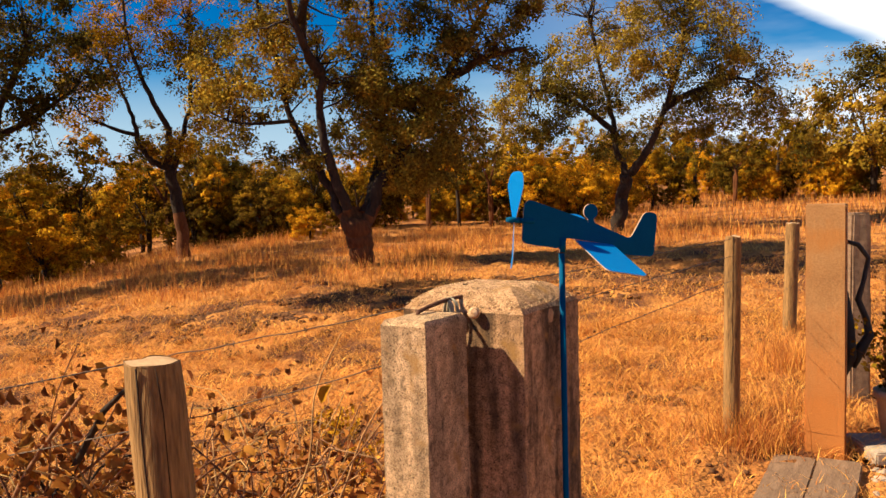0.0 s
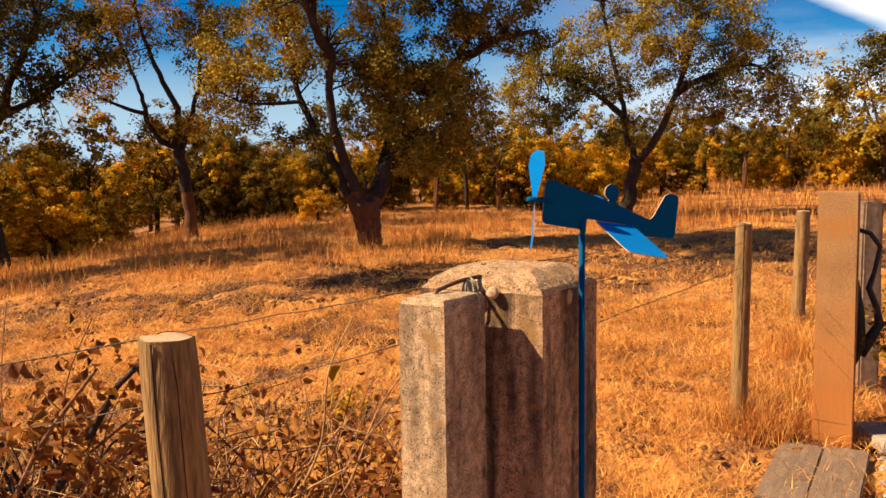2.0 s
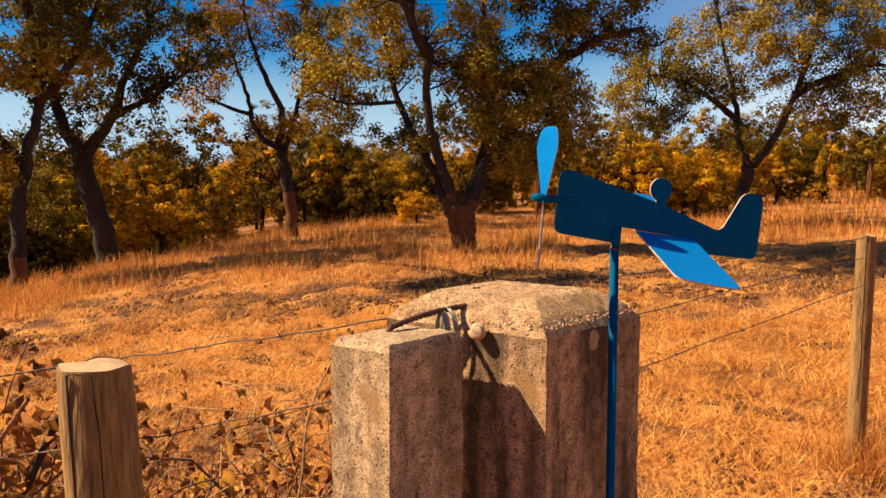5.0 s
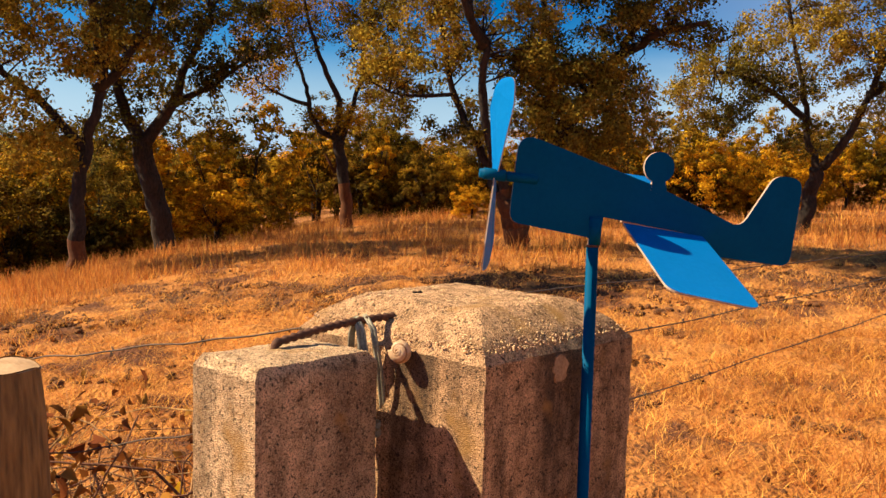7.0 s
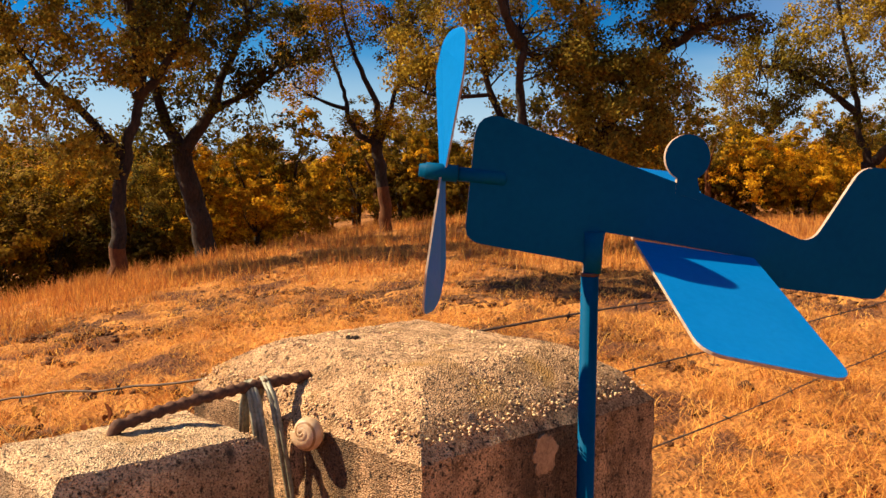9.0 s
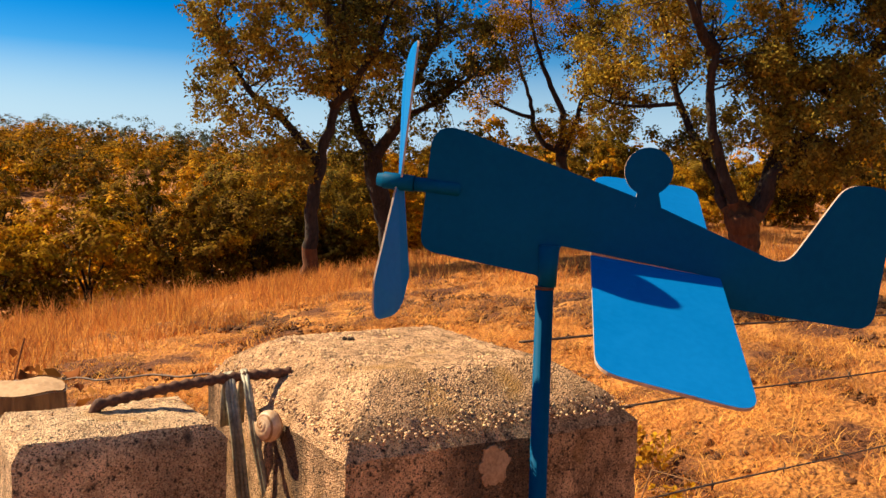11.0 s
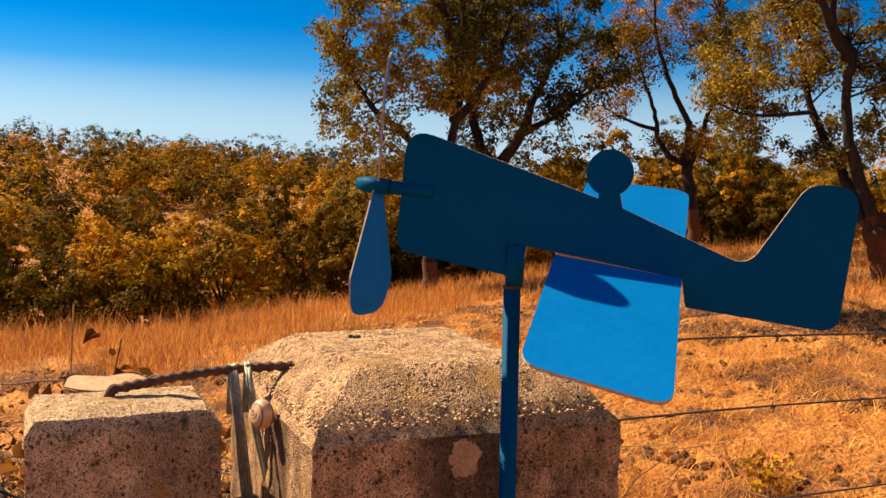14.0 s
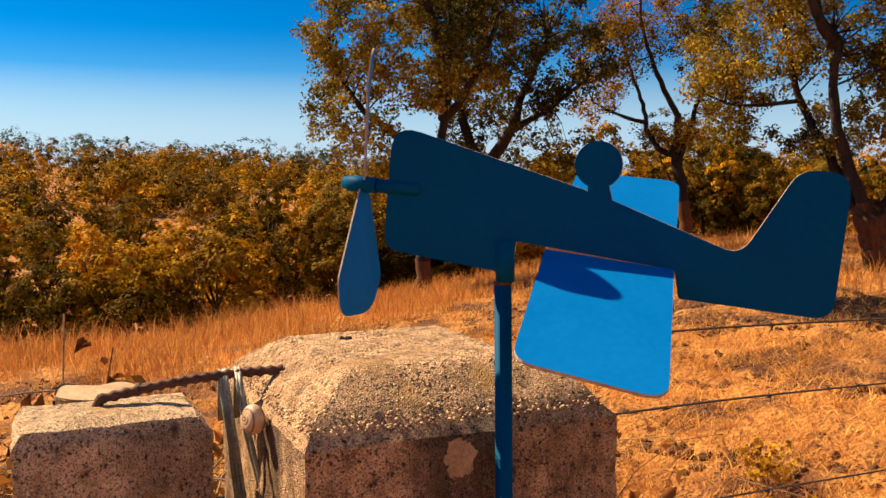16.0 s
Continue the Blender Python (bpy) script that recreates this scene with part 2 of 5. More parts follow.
M_patch = material("mortar_spot", (0.24, 0.135, 0.066), (0.5, 0.30, 0.16), scale=160, fine=700, rough=0.95, bump=0.6)
M_ochre = material("ochre_rendered_concrete", (0.25, 0.115, 0.04), (0.40, 0.205, 0.078), scale=4, fine=90, rough=0.92, bump=0.25, third=(0.40, 0.145, 0.026), third_at=0.6)
n_, l_ = M_ochre.node_tree.nodes, M_ochre.node_tree.links
o_tc, o_sep, o_add, o_map, o_mix, o_nz = (n_.new(k) for k in ("ShaderNodeTexCoord", "ShaderNodeSeparateXYZ", "ShaderNodeMath", "ShaderNodeMapRange", "ShaderNodeMix", "ShaderNodeTexNoise"))
o_add.operation, o_mix.data_type = "ADD", "RGBA"
o_nz.inputs["Scale"].default_value, o_nz.inputs["Detail"].default_value = 5.0, 6
for key, val in (("From Min", 0.75), ("From Max", 1.5), ("To Min", 0.8), ("To Max", 0.0)):
    o_map.inputs[key].default_value = val
o_mix.inputs["B"].default_value = (0.46, 0.15, 0.028, 1)
l_.new(o_tc.outputs["Object"], o_sep.inputs["Vector"])
l_.new(o_tc.outputs["Object"], o_nz.inputs["Vector"])
l_.new(o_sep.outputs["Z"], o_add.inputs[0])
l_.new(o_nz.outputs["Fac"], o_add.inputs[1])
l_.new(o_add.outputs["Value"], o_map.inputs["Value"])
l_.new(o_map.outputs["Result"], o_mix.inputs["Factor"])
o_in = n_["Principled BSDF"].inputs["Base Color"]
l_.new(o_in.links[0].from_socket, o_mix.inputs["A"])
l_.new(o_mix.outputs["Result"], o_in)
# one blue paint twice: shade worked into the first colour, sunlight into the second
M_blue_shaded = material("shaded_blue_paint", (0.0, 0.062, 0.14), (0.001, 0.076, 0.165), scale=30, fine=300, rough=0.55, bump=0.03, spec=0.03)
M_blue_sunlit = material("sunlit_blue_paint", (0.0, 0.134, 0.40), (0.002, 0.155, 0.45), scale=30, fine=300, rough=0.4, bump=0.03, third=(0.015, 0.18, 0.54), third_at=0.72, spec=0.05)
M_edge = material("worn_bare_edge", (0.30, 0.2, 0.14), (0.52, 0.38, 0.28), scale=120, fine=500, rough=0.6, bump=0.2)
M_rust = material("rusty_steel", (0.06, 0.028, 0.018), (0.16, 0.07, 0.04), scale=120, fine=600, rough=0.8, metal=0.3, bump=0.4)
M_wire = material("old_wire", (0.05, 0.035, 0.028), (0.14, 0.09, 0.06), scale=90, fine=400, rough=0.65, metal=0.5, bump=0.2)
M_cord = material("grey_green_wire", (0.14, 0.13, 0.09), (0.40, 0.35, 0.25), scale=90, fine=500, rough=0.55, bump=0.2)
M_snail = material("snail_shell", (0.42, 0.24, 0.12), (0.66, 0.44, 0.26), scale=90, fine=420, rough=0.45, bump=0.2)
M_snail_band = material("snail_band", (0.2, 0.09, 0.035), (0.34, 0.17, 0.07), scale=200, fine=600, rough=0.5, bump=0.1)
M_post = material("weathered_round_wood", (0.10, 0.052, 0.019), (0.36, 0.195, 0.068), scale=14, fine=60, rough=0.9, bump=0.6, stretch=(3, 3, 0.35))
M_post_end = material("post_end_grain", (0.34, 0.2, 0.1), (0.5, 0.32, 0.18), scale=30, fine=160, rough=0.95, bump=0.4)
M_crack = material("deep_crack", (0.018, 0.01, 0.006), (0.03, 0.016, 0.01), scale=20, fine=100, rough=1.0, bump=0)
M_plank = material("grey_board", (0.12, 0.07, 0.042), (0.27, 0.165, 0.10), scale=7, fine=50, rough=0.9, bump=0.4, stretch=(4, 0.5, 4))
M_bark = material("cork_bark", (0.012, 0.009, 0.007), (0.055, 0.034, 0.022), scale=5, fine=28, rough=1.0, bump=1.0, stretch=(1, 1, 0.4))
M_stripped = material("stripped_cork_trunk", (0.07, 0.023, 0.007), (0.17, 0.058, 0.016), scale=4, fine=26, rough=0.95, bump=0.7, stretch=(1, 1, 0.4))
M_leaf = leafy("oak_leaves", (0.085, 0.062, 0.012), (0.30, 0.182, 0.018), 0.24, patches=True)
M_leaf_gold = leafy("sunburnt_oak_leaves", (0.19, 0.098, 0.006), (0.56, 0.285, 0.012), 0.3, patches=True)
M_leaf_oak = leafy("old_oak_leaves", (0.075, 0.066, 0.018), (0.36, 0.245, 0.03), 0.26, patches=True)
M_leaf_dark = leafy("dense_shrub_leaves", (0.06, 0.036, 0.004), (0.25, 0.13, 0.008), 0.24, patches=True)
# ridge leaves: the bluish haze of distance is mixed into this colour
M_leaf_hazed = leafy("far_hazed_leaves", (0.05, 0.075, 0.055), (0.16, 0.165, 0.09), 0.2)
M_dead = leafy("dead_vine_leaves", (0.10, 0.032, 0.009), (0.50, 0.19, 0.042), 0.22)
M_yellow = leafy("yellow_vine_leaves", (0.38, 0.175, 0.012), (0.58, 0.29, 0.018), 0.3)
M_stem = material("dry_stems", (0.09, 0.042, 0.02), (0.46, 0.23, 0.095), scale=20, fine=120, rough=0.9, bump=0.2, per_piece=0.6)
M_black = material("black_rubber", (0.012, 0.011, 0.01), (0.03, 0.027, 0.024), scale=20, fine=90, rough=0.6, bump=0.2)
M_pot = material("pale_terracotta", (0.42, 0.24, 0.12), (0.56, 0.35, 0.2), scale=9, fine=80, rough=0.9, bump=0.2)
M_stone = material("grey_stones", (0.2, 0.15, 0.11), (0.46, 0.36, 0.27), scale=20, fine=120, rough=0.95, bump=0.4, per_piece=0.3)

# ---- building helpers ----


def link_mesh(name, me, mats, parent=None, label=""):
    for m in mats if isinstance(mats, (list, tuple)) else [mats]:
        me.materials.append(m)
    ob = new(name, me)
    if parent:
        ob.parent = parent
    if label:
        ob["label"] = label
    return ob


def part(name, bm, mats, parent=None, label="", smooth=False):
    me = bpy.data.meshes.new(name)
    bm.normal_update()
    bm.to_mesh(me)
    bm.free()
    if smooth:
        me.polygons.foreach_set("use_smooth", [True] * len(me.polygons))
    return link_mesh(name, me, mats, parent, label)


def from_arrays(name, verts, faces, mats, parent=None, label="", index=None):
    me = bpy.data.meshes.new(name)
    v, f = np.asarray(verts, dtype=np.float32), np.asarray(faces, dtype=np.int32)
    k = f.shape[1]
    me.vertices.add(len(v))
    me.vertices.foreach_set("co", v.ravel())
    me.loops.add(f.size)
    me.loops.foreach_set("vertex_index", f.ravel())
    me.polygons.add(len(f))
    me.polygons.foreach_set("loop_start", np.arange(0, f.size, k, dtype=np.int32))
    if index is not None:
        me.polygons.foreach_set("material_index", np.asarray(index, dtype=np.int32))
    me.update(calc_edges=True)
    return link_mesh(name, me, mats, parent, label)


def empty(name, x, y, z, label, category, group="", kind=""):
    ob = new(name)
    ob.location = (x, y, z)
    ob.empty_display_size = 0.1
    return tagged(ob, label, category, group, kind)


def tube_into(bm, pts, radii, sides=8, mat=0, cap=True):
    """A tapered tube along pts, added to bm."""
    pts = [Vector(p) for p in pts]
    rings, side = [], None
    for i, p in enumerate(pts):
        d = (pts[min(i + 1, len(pts) - 1)] - pts[max(i - 1, 0)])
        d = d.normalized() if d.length > 1e-9 else Vector((0, 0, 1))
        ref = side if side else (Vector((1, 0, 0)) if abs(d.x) < 0.9 else Vector((0, 1, 0)))
        side = (ref - d * ref.dot(d)).normalized()
        other = d.cross(side)
        r = radii[i] if isinstance(radii, (list, tuple)) else radii
        rings.append([bm.verts.new(p + (side * math.cos(a) + other * math.sin(a)) * r) for a in [2 * math.pi * k / sides for k in range(sides)]])
    for a, b in zip(rings, rings[1:]):
        for k in range(sides):
            f = bm.faces.new((a[k], a[(k + 1) % sides], b[(k + 1) % sides], b[k]))
            f.material_index, f.smooth = mat, True
    if cap:
        for ring in (list(reversed(rings[0])), rings[-1]):
            bm.faces.new(ring).material_index = mat


def tube(name, pts, radii, mats, parent=None, label="", sides=8):
    bm = bmesh.new()
    tube_into(bm, pts, radii, sides)
    return part(name, bm, mats, parent, label)


def box_bm(sx, sy, sz, bevel=0.0, cuts=0, z0=0.0):
    """A box centred in x and y that stands on z0."""
    bm = bmesh.new()
    bmesh.ops.create_cube(bm, size=1.0)
    for v in bm.verts:
        v.co = Vector((v.co.x * sx, v.co.y * sy, z0 + (v.co.z + 0.5) * sz))
    if bevel:
        bmesh.ops.bevel(bm, geom=list(bm.edges), offset=bevel, segments=2, affect="EDGES")
    if cuts:
        bmesh.ops.subdivide_edges(bm, edges=list(bm.edges), cuts=cuts, use_grid_fill=True)
    return bm


def roughen(bm, amount, size, seed=0.0):
    for v in bm.verts:
        v.co += Vector((noise.noise(v.co / size + Vector((seed, 0, 0))), noise.noise(v.co / size + Vector((seed, 9, 0))), noise.noise(v.co / size + Vector((seed, 0, 9))))) * amount


rng = np.random.default_rng(7)

# ---- ground ----
FALL_Q = [-400, 0, 4, 7.5, 11, 16, 24, 34, 60, 90, 140, 400, 3000]
FALL_Z = [0, 0, 0.19, 0.67, 1.45, 2.5, 3.2, 2.9, 0.4, -2.6, -5.4, -7, -12]
RISE_Y = [-3000, 0, 3, 5.6, 10, 14, 20, 30, 60, 150, 3000]
RISE_Z = [-1, 0, 0.0, 0.09, 0.34, 0.52, 0.52, 0.6, 0.8, 1.2, 3]


def smooth_interp(q, xs, zs, w):
    return (np.interp(q - w, xs, zs) + 2 * np.interp(q, xs, zs) + np.interp(q + w, xs, zs)) / 4


def height(x, y):
    """The lie of the land: a field that climbs ahead, and falls off into a wooded valley on one side."""
    x, y = np.asarray(x, dtype=float), np.asarray(y, dtype=float)
    q = -x - 0.1 * y
    near = np.clip((y - 4) / 6, 0, 1)
    fall = smooth_interp(q, FALL_Q, FALL_Z, 1.2) * near + np.clip(q, 0, 40) * 0.03 * (1 - near)
    side = np.clip(x - 3.5, 0, 40) * 0.04 * np.clip((y - 8) / 12, 0, 1)
    return smooth_interp(y, RISE_Y, RISE_Z, 0.8) - fall + side


def bumps(x, y):
    r = np.hypot(x, y)
    fade = np.clip(1.4 - r / 28, 0, 1)
    z = np.array([noise.noise(Vector((a * 0.9, b * 0.9, 0))) * 0.05 + noise.noise(Vector((a * 3.1, b * 3.1, 3))) * 0.06 + noise.noise(Vector((a * 6.3, b * 6.3, 7))) * 0.05 for a, b in zip(x, y)])
    return z * fade


def ground_z(x, y):
    return float(height(x, y))


u = np.linspace(-1, 1, 401)
axis = np.sign(u) * (np.abs(u) * 16 + np.abs(u) ** 9 * 2600)
gx, gy = np.meshgrid(axis, axis + 7)
fx, fy = gx.ravel(), gy.ravel()
fz = height(fx, fy)
near_mask = np.hypot(fx, fy - 7) < 32
fz[near_mask] += bumps(fx[near_mask], fy[near_mask])
N = len(axis)
ij = np.arange(N * N).reshape(N, N)
quads = np.stack([ij[:-1, :-1], ij[:-1, 1:], ij[1:, 1:], ij[1:, :-1]], -1).reshape(-1, 4)
ground = from_arrays("ground", np.stack([fx, fy, fz], 1), quads, M_ground)
ground.data.polygons.foreach_set("use_smooth", [True] * len(ground.data.polygons))
tagged(ground, "dry orange-brown earth with mown straw, sloping away into a valley", "ground", kind="structure")

# ---- grass ----


def blades(name, x, y, tall, width, mat, label, lean=0.5, category="grass", lift=-0.01, least=0.1):
    """Many bent blades, three corners to the lower half and one tip each, as one stuff mesh."""
    n = len(x)
    z = height(x, y) + lift
    a, b = rng.uniform(0, 2 * np.pi, n), rng.uniform(0, 2 * np.pi, n)
    l = rng.uniform(least, 1.0, n) * lean
    wx, wy = np.cos(a) * width / 2, np.sin(a) * width / 2
    dx, dy = np.cos(b) * l * tall, np.sin(b) * l * tall
    up = tall * np.sqrt(np.clip(1 - (l * 0.85) ** 2, 0.02, 1))
    p0 = np.stack([x - wx, y - wy, z], 1)
    p1 = np.stack([x + wx, y + wy, z], 1)
    p2 = np.stack([x + wx * 0.7 + dx * 0.35, y + wy * 0.7 + dy * 0.35, z + up * 0.6], 1)
    p3 = np.stack([x - wx * 0.7 + dx * 0.35, y - wy * 0.7 + dy * 0.35, z + up * 0.6], 1)
    p4 = np.stack([x + dx, y + dy, z + up], 1)
    v = np.stack([p0, p1, p2, p3, p4], 1).reshape(-1, 3)
    k = np.arange(n)[:, None] * 5
    f = np.concatenate([k + [0, 1, 2], k + [0, 2, 3], k + [3, 2, 4]], 0)
    return tagged(from_arrays(name, v, f, mat), label, category, kind="stuff")


def clumped(n, x0, x1, y0, y1, size, cut):
    """Random places thinned by a noise, so that the blades stand in patches."""
    x, y = rng.uniform(x0, x1, n), rng.uniform(y0, y1, n)
    keep = np.array([noise.noise(Vector((a / size, b / size, 5))) for a, b in zip(x, y)]) + rng.uniform(-0.35, 0.35, n) > cut
    return x[keep], y[keep]


def not_track(x, y):
    """Leaves bare the raked strip that crosses the field before the large oak."""
    return (y < 10.2 + 0.1 * x) | (y > 12.0 + 0.1 * x)


x, y = clumped(170000, -9, 9, 2.2, 17, 0.5, -0.05)
blades("mown_straw", x, y, rng.uniform(0.03, 0.15, len(x)), rng.uniform(0.003, 0.008, len(x)), M_straw, "short mown straw lying over the dry field", 1.12, least=0.65, lift=0.012)
x, y = clumped(150000, -4.5, 5.5, 2.4, 9.5, 0.28, -0.02)
keep = np.hypot(x - 2.1, y - 4.86) > 0.62
x, y = x[keep], y[keep]
blades("loose_straw", x, y, rng.uniform(0.05, 0.2, len(x)), rng.uniform(0.002, 0.0045, len(x)), M_straw, "loose dry straw stalks strewn criss-cross over the field", 1.16, least=0.8, lift=0.02)
n = 620
tx, ty = clumped(n, -5, 6.5, 3.4, 12, 0.8, -0.1)
x, y = (np.repeat(c, 30) + rng.normal(0, 0.045, len(c) * 30) for c in (tx, ty))
blades("mown_tussocks", x, y, rng.uniform(0.04, 0.15, len(x)), rng.uniform(0.003, 0.006, len(x)), M_grass, "low mown tussocks of dry grass over the field", 1.0, least=0.2)
x, y = clumped(80000, -12, 6.5, 11.2, 24, 1.1, 0.0)
keep = not_track(x, y) & ((x < 0.6) | (y > 16.5))
x, y = x[keep], y[keep]
blades("tall_dry_grass", x, y, rng.uniform(0.1, 0.42, len(x)) * rng.uniform(0.4, 1.1, len(x)), rng.uniform(0.006, 0.013, len(x)), M_grass, "tall dry golden grass round the cork oaks", 0.95)
x, y = clumped(26000, 4, 26, 17, 44, 2.0, -0.1)
blades("field_grass", x, y, rng.uniform(0.1, 0.34, len(x)), rng.uniform(0.012, 0.03, len(x)), M_grass, "low dry golden grass on the rising field", 0.6)
x, y = clumped(46000, -16, -6, 5.5, 13, 1.0, -0.05)
blades("valley_edge_grass", x, y, rng.uniform(0.1, 0.42, len(x)) * rng.uniform(0.5, 1.1, len(x)), rng.uniform(0.005, 0.011, len(x)), M_grass, "tall reddish dry grass along the valley edge", 0.95)
a_, d_ = rng.uniform(44, 72, 15000), rng.uniform(11.5, 16.5, 15000)
x, y = 0.5 - d_ * np.sin(np.radians(a_)), 1.0 + d_ * np.cos(np.radians(a_))
keep = np.array([noise.noise(Vector((a * 1.3, b * 1.3, 8))) for a, b in zip(x, y)]) > -0.08
x, y = x[keep], y[keep]
blades("lip_grass", x, y, rng.uniform(0.15, 0.75, len(x)) * rng.uniform(0.4, 1.0, len(x)), rng.uniform(0.005, 0.012, len(x)), M_grass, "wispy tall dry grass on the lip of the valley", 0.9)
x, y = clumped(30000, 0.8, 4.6, 3.0, 9.5, 0.4, 0.0)
keep = np.hypot(x - 2.1, y - 4.86) > 0.62
x, y = x[keep], y[keep]
blades("fence_grass", x, y, rng.uniform(0.04, 0.24, len(x)), rng.uniform(0.002, 0.006, len(x)), M_straw, "dry grass left standing along the wire fence", 1.14, least=0.55)

for tx, ty, tn, th in ((1.95, 5.62, 700, 0.4), (2.12, 5.62, 700, 0.36), (2.9, 7.2, 700, 0.4), (2.95, 7.6, 500, 0.34), (3.33, 8.5, 260, 0.3), (2.2, 5.75, 260, 0.22), (2.6, 6.3, 420, 0.3)):
    x, y = rng.normal(tx, 0.13, tn), rng.normal(ty, 0.13, tn)
    blades("grass_tuft", x, y, rng.uniform(0.08, th, tn), rng.uniform(0.002, 0.006, tn), M_grass, "tuft of dry grass at the fence", 1.0, least=0.2)

# clods and turned earth across the field
n = 11000
cx, cy = rng.uniform(-8, 7, n), rng.uniform(3, 13, n)
keep = np.array([noise.noise(Vector((a * 0.45, b * 1.1, 2))) for a, b in zip(cx, cy)]) > 0.12
cx, cy = cx[keep], cy[keep]
ico = bmesh.new()
bmesh.ops.create_icosphere(ico, subdivisions=1, radius=1)
iv = np.array([v.co[:] for v in ico.verts])
ifc = np.array([[v.index for v in f.verts] for f in ico.faces])
ico.free()


def scatter_lumps(name, x, y, size, mat, label, category, flat=0.55, z=None):
    n = len(x)
    z = height(x, y) if z is None else z
    jit = 1 + rng.uniform(-0.35, 0.35, (n, len(iv), 1))
    v = iv[None] * jit * size[:, None, None] * np.array([1, 1, flat]) * rng.uniform(0.6, 1.3, (n, 1, 3))
    v = v + np.stack([x, y, z], 1)[:, None]
    f = ifc[None] + (np.arange(n) * len(iv))[:, None, None]
    return tagged(from_arrays(name, v.reshape(-1, 3), f.reshape(-1, 3), mat), label, category, kind="stuff")


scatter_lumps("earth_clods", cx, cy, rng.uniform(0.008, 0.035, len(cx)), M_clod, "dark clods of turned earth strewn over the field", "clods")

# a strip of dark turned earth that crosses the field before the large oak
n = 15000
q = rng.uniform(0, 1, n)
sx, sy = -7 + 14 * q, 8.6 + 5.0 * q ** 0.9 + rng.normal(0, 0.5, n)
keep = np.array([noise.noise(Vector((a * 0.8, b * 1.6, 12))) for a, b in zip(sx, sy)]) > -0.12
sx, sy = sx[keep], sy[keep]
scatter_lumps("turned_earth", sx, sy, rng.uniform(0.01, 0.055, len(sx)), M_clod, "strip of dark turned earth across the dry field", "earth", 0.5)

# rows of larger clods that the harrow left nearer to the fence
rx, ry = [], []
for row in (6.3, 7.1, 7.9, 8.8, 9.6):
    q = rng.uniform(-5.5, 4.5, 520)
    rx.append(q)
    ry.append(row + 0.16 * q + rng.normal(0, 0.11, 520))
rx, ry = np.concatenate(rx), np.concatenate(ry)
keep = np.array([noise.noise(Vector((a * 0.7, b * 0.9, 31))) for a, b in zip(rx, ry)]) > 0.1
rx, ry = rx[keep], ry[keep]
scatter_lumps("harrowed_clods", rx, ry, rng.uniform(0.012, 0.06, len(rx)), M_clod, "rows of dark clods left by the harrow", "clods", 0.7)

# ---- trees ----


def bark_limb(bm, pts, r0, r1, seed, mat=1, sides=9, strip_to=None):
    """A gnarled limb through pts, resampled and roughened."""
    pts = [Vector(p) for p in pts]
    fine, n = [], 5
    for a, b, c, d in zip([pts[0]] + pts, pts, pts[1:], pts[2:] + [pts[-1]]):
        for k in range(n):
            t = k / n
            fine.append(0.5 * ((2 * b) + (c - a) * t + (2 * a - 5 * b + 4 * c - d) * t * t + (3 * b - a - 3 * c + d) * t ** 3))
    fine.append(pts[-1])
    total = len(fine) - 1
    out, rad = [], []
    for i, p in enumerate(fine):
        r = r0 + (r1 - r0) * (i / total) ** 0.8
        r *= 1 + (0.05 if r > 0.14 else 0.14) * noise.noise(Vector((seed, i * 0.7, 0)))
        out.append(p + Vector((noise.noise(Vector((seed, i * 0.5, 1))), noise.noise(Vector((seed, i * 0.5, 4))), 0)) * (r * 0.35 + (0.07 if r < 0.13 else 0.02)))
        rad.append(r)
    tube_into(bm, out, rad, sides, mat)
    return out


def leaf_cloud(centres, spread, per, size, flat=0.8, out=0.0, dome=None):
    """Leaves in clumps round the centres: two crossed-corner quads' worth of small random blades."""
    n = len(centres) * per
    c = np.repeat(centres, per, 0)
    d = rng.normal(0, 1, (n, 3))
    d /= np.linalg.norm(d, axis=1, keepdims=True)
    p = c + d * (rng.uniform(0, 1, (n, 1)) ** 0.6) * np.repeat(spread, per)[:, None] * np.array([1, 1, flat])
    # leaves face more or less outwards from their clump
    if dome is not None:
        d = d * 0.45 + np.repeat(dome, per, 0)
    face = rng.normal(0, 1, (n, 3)) * (1 - out) + (d + np.array([0, 0, 0.35])) * out * 1.6
    face /= np.linalg.norm(face, axis=1, keepdims=True) + 1e-9
    a = np.cross(face, rng.normal(0, 1, (n, 3)))
    a /= np.linalg.norm(a, axis=1, keepdims=True) + 1e-9
    b = np.cross(face, a)
    s = rng.uniform(0.6, 1.3, (n, 1)) * size
    a, b = a * s * 0.55, b * s * 0.33
    v = np.stack([p - a, p + b, p + a, p - b], 1).reshape(-1, 3)
    f = np.arange(n * 4).reshape(-1, 4)
    return v, f


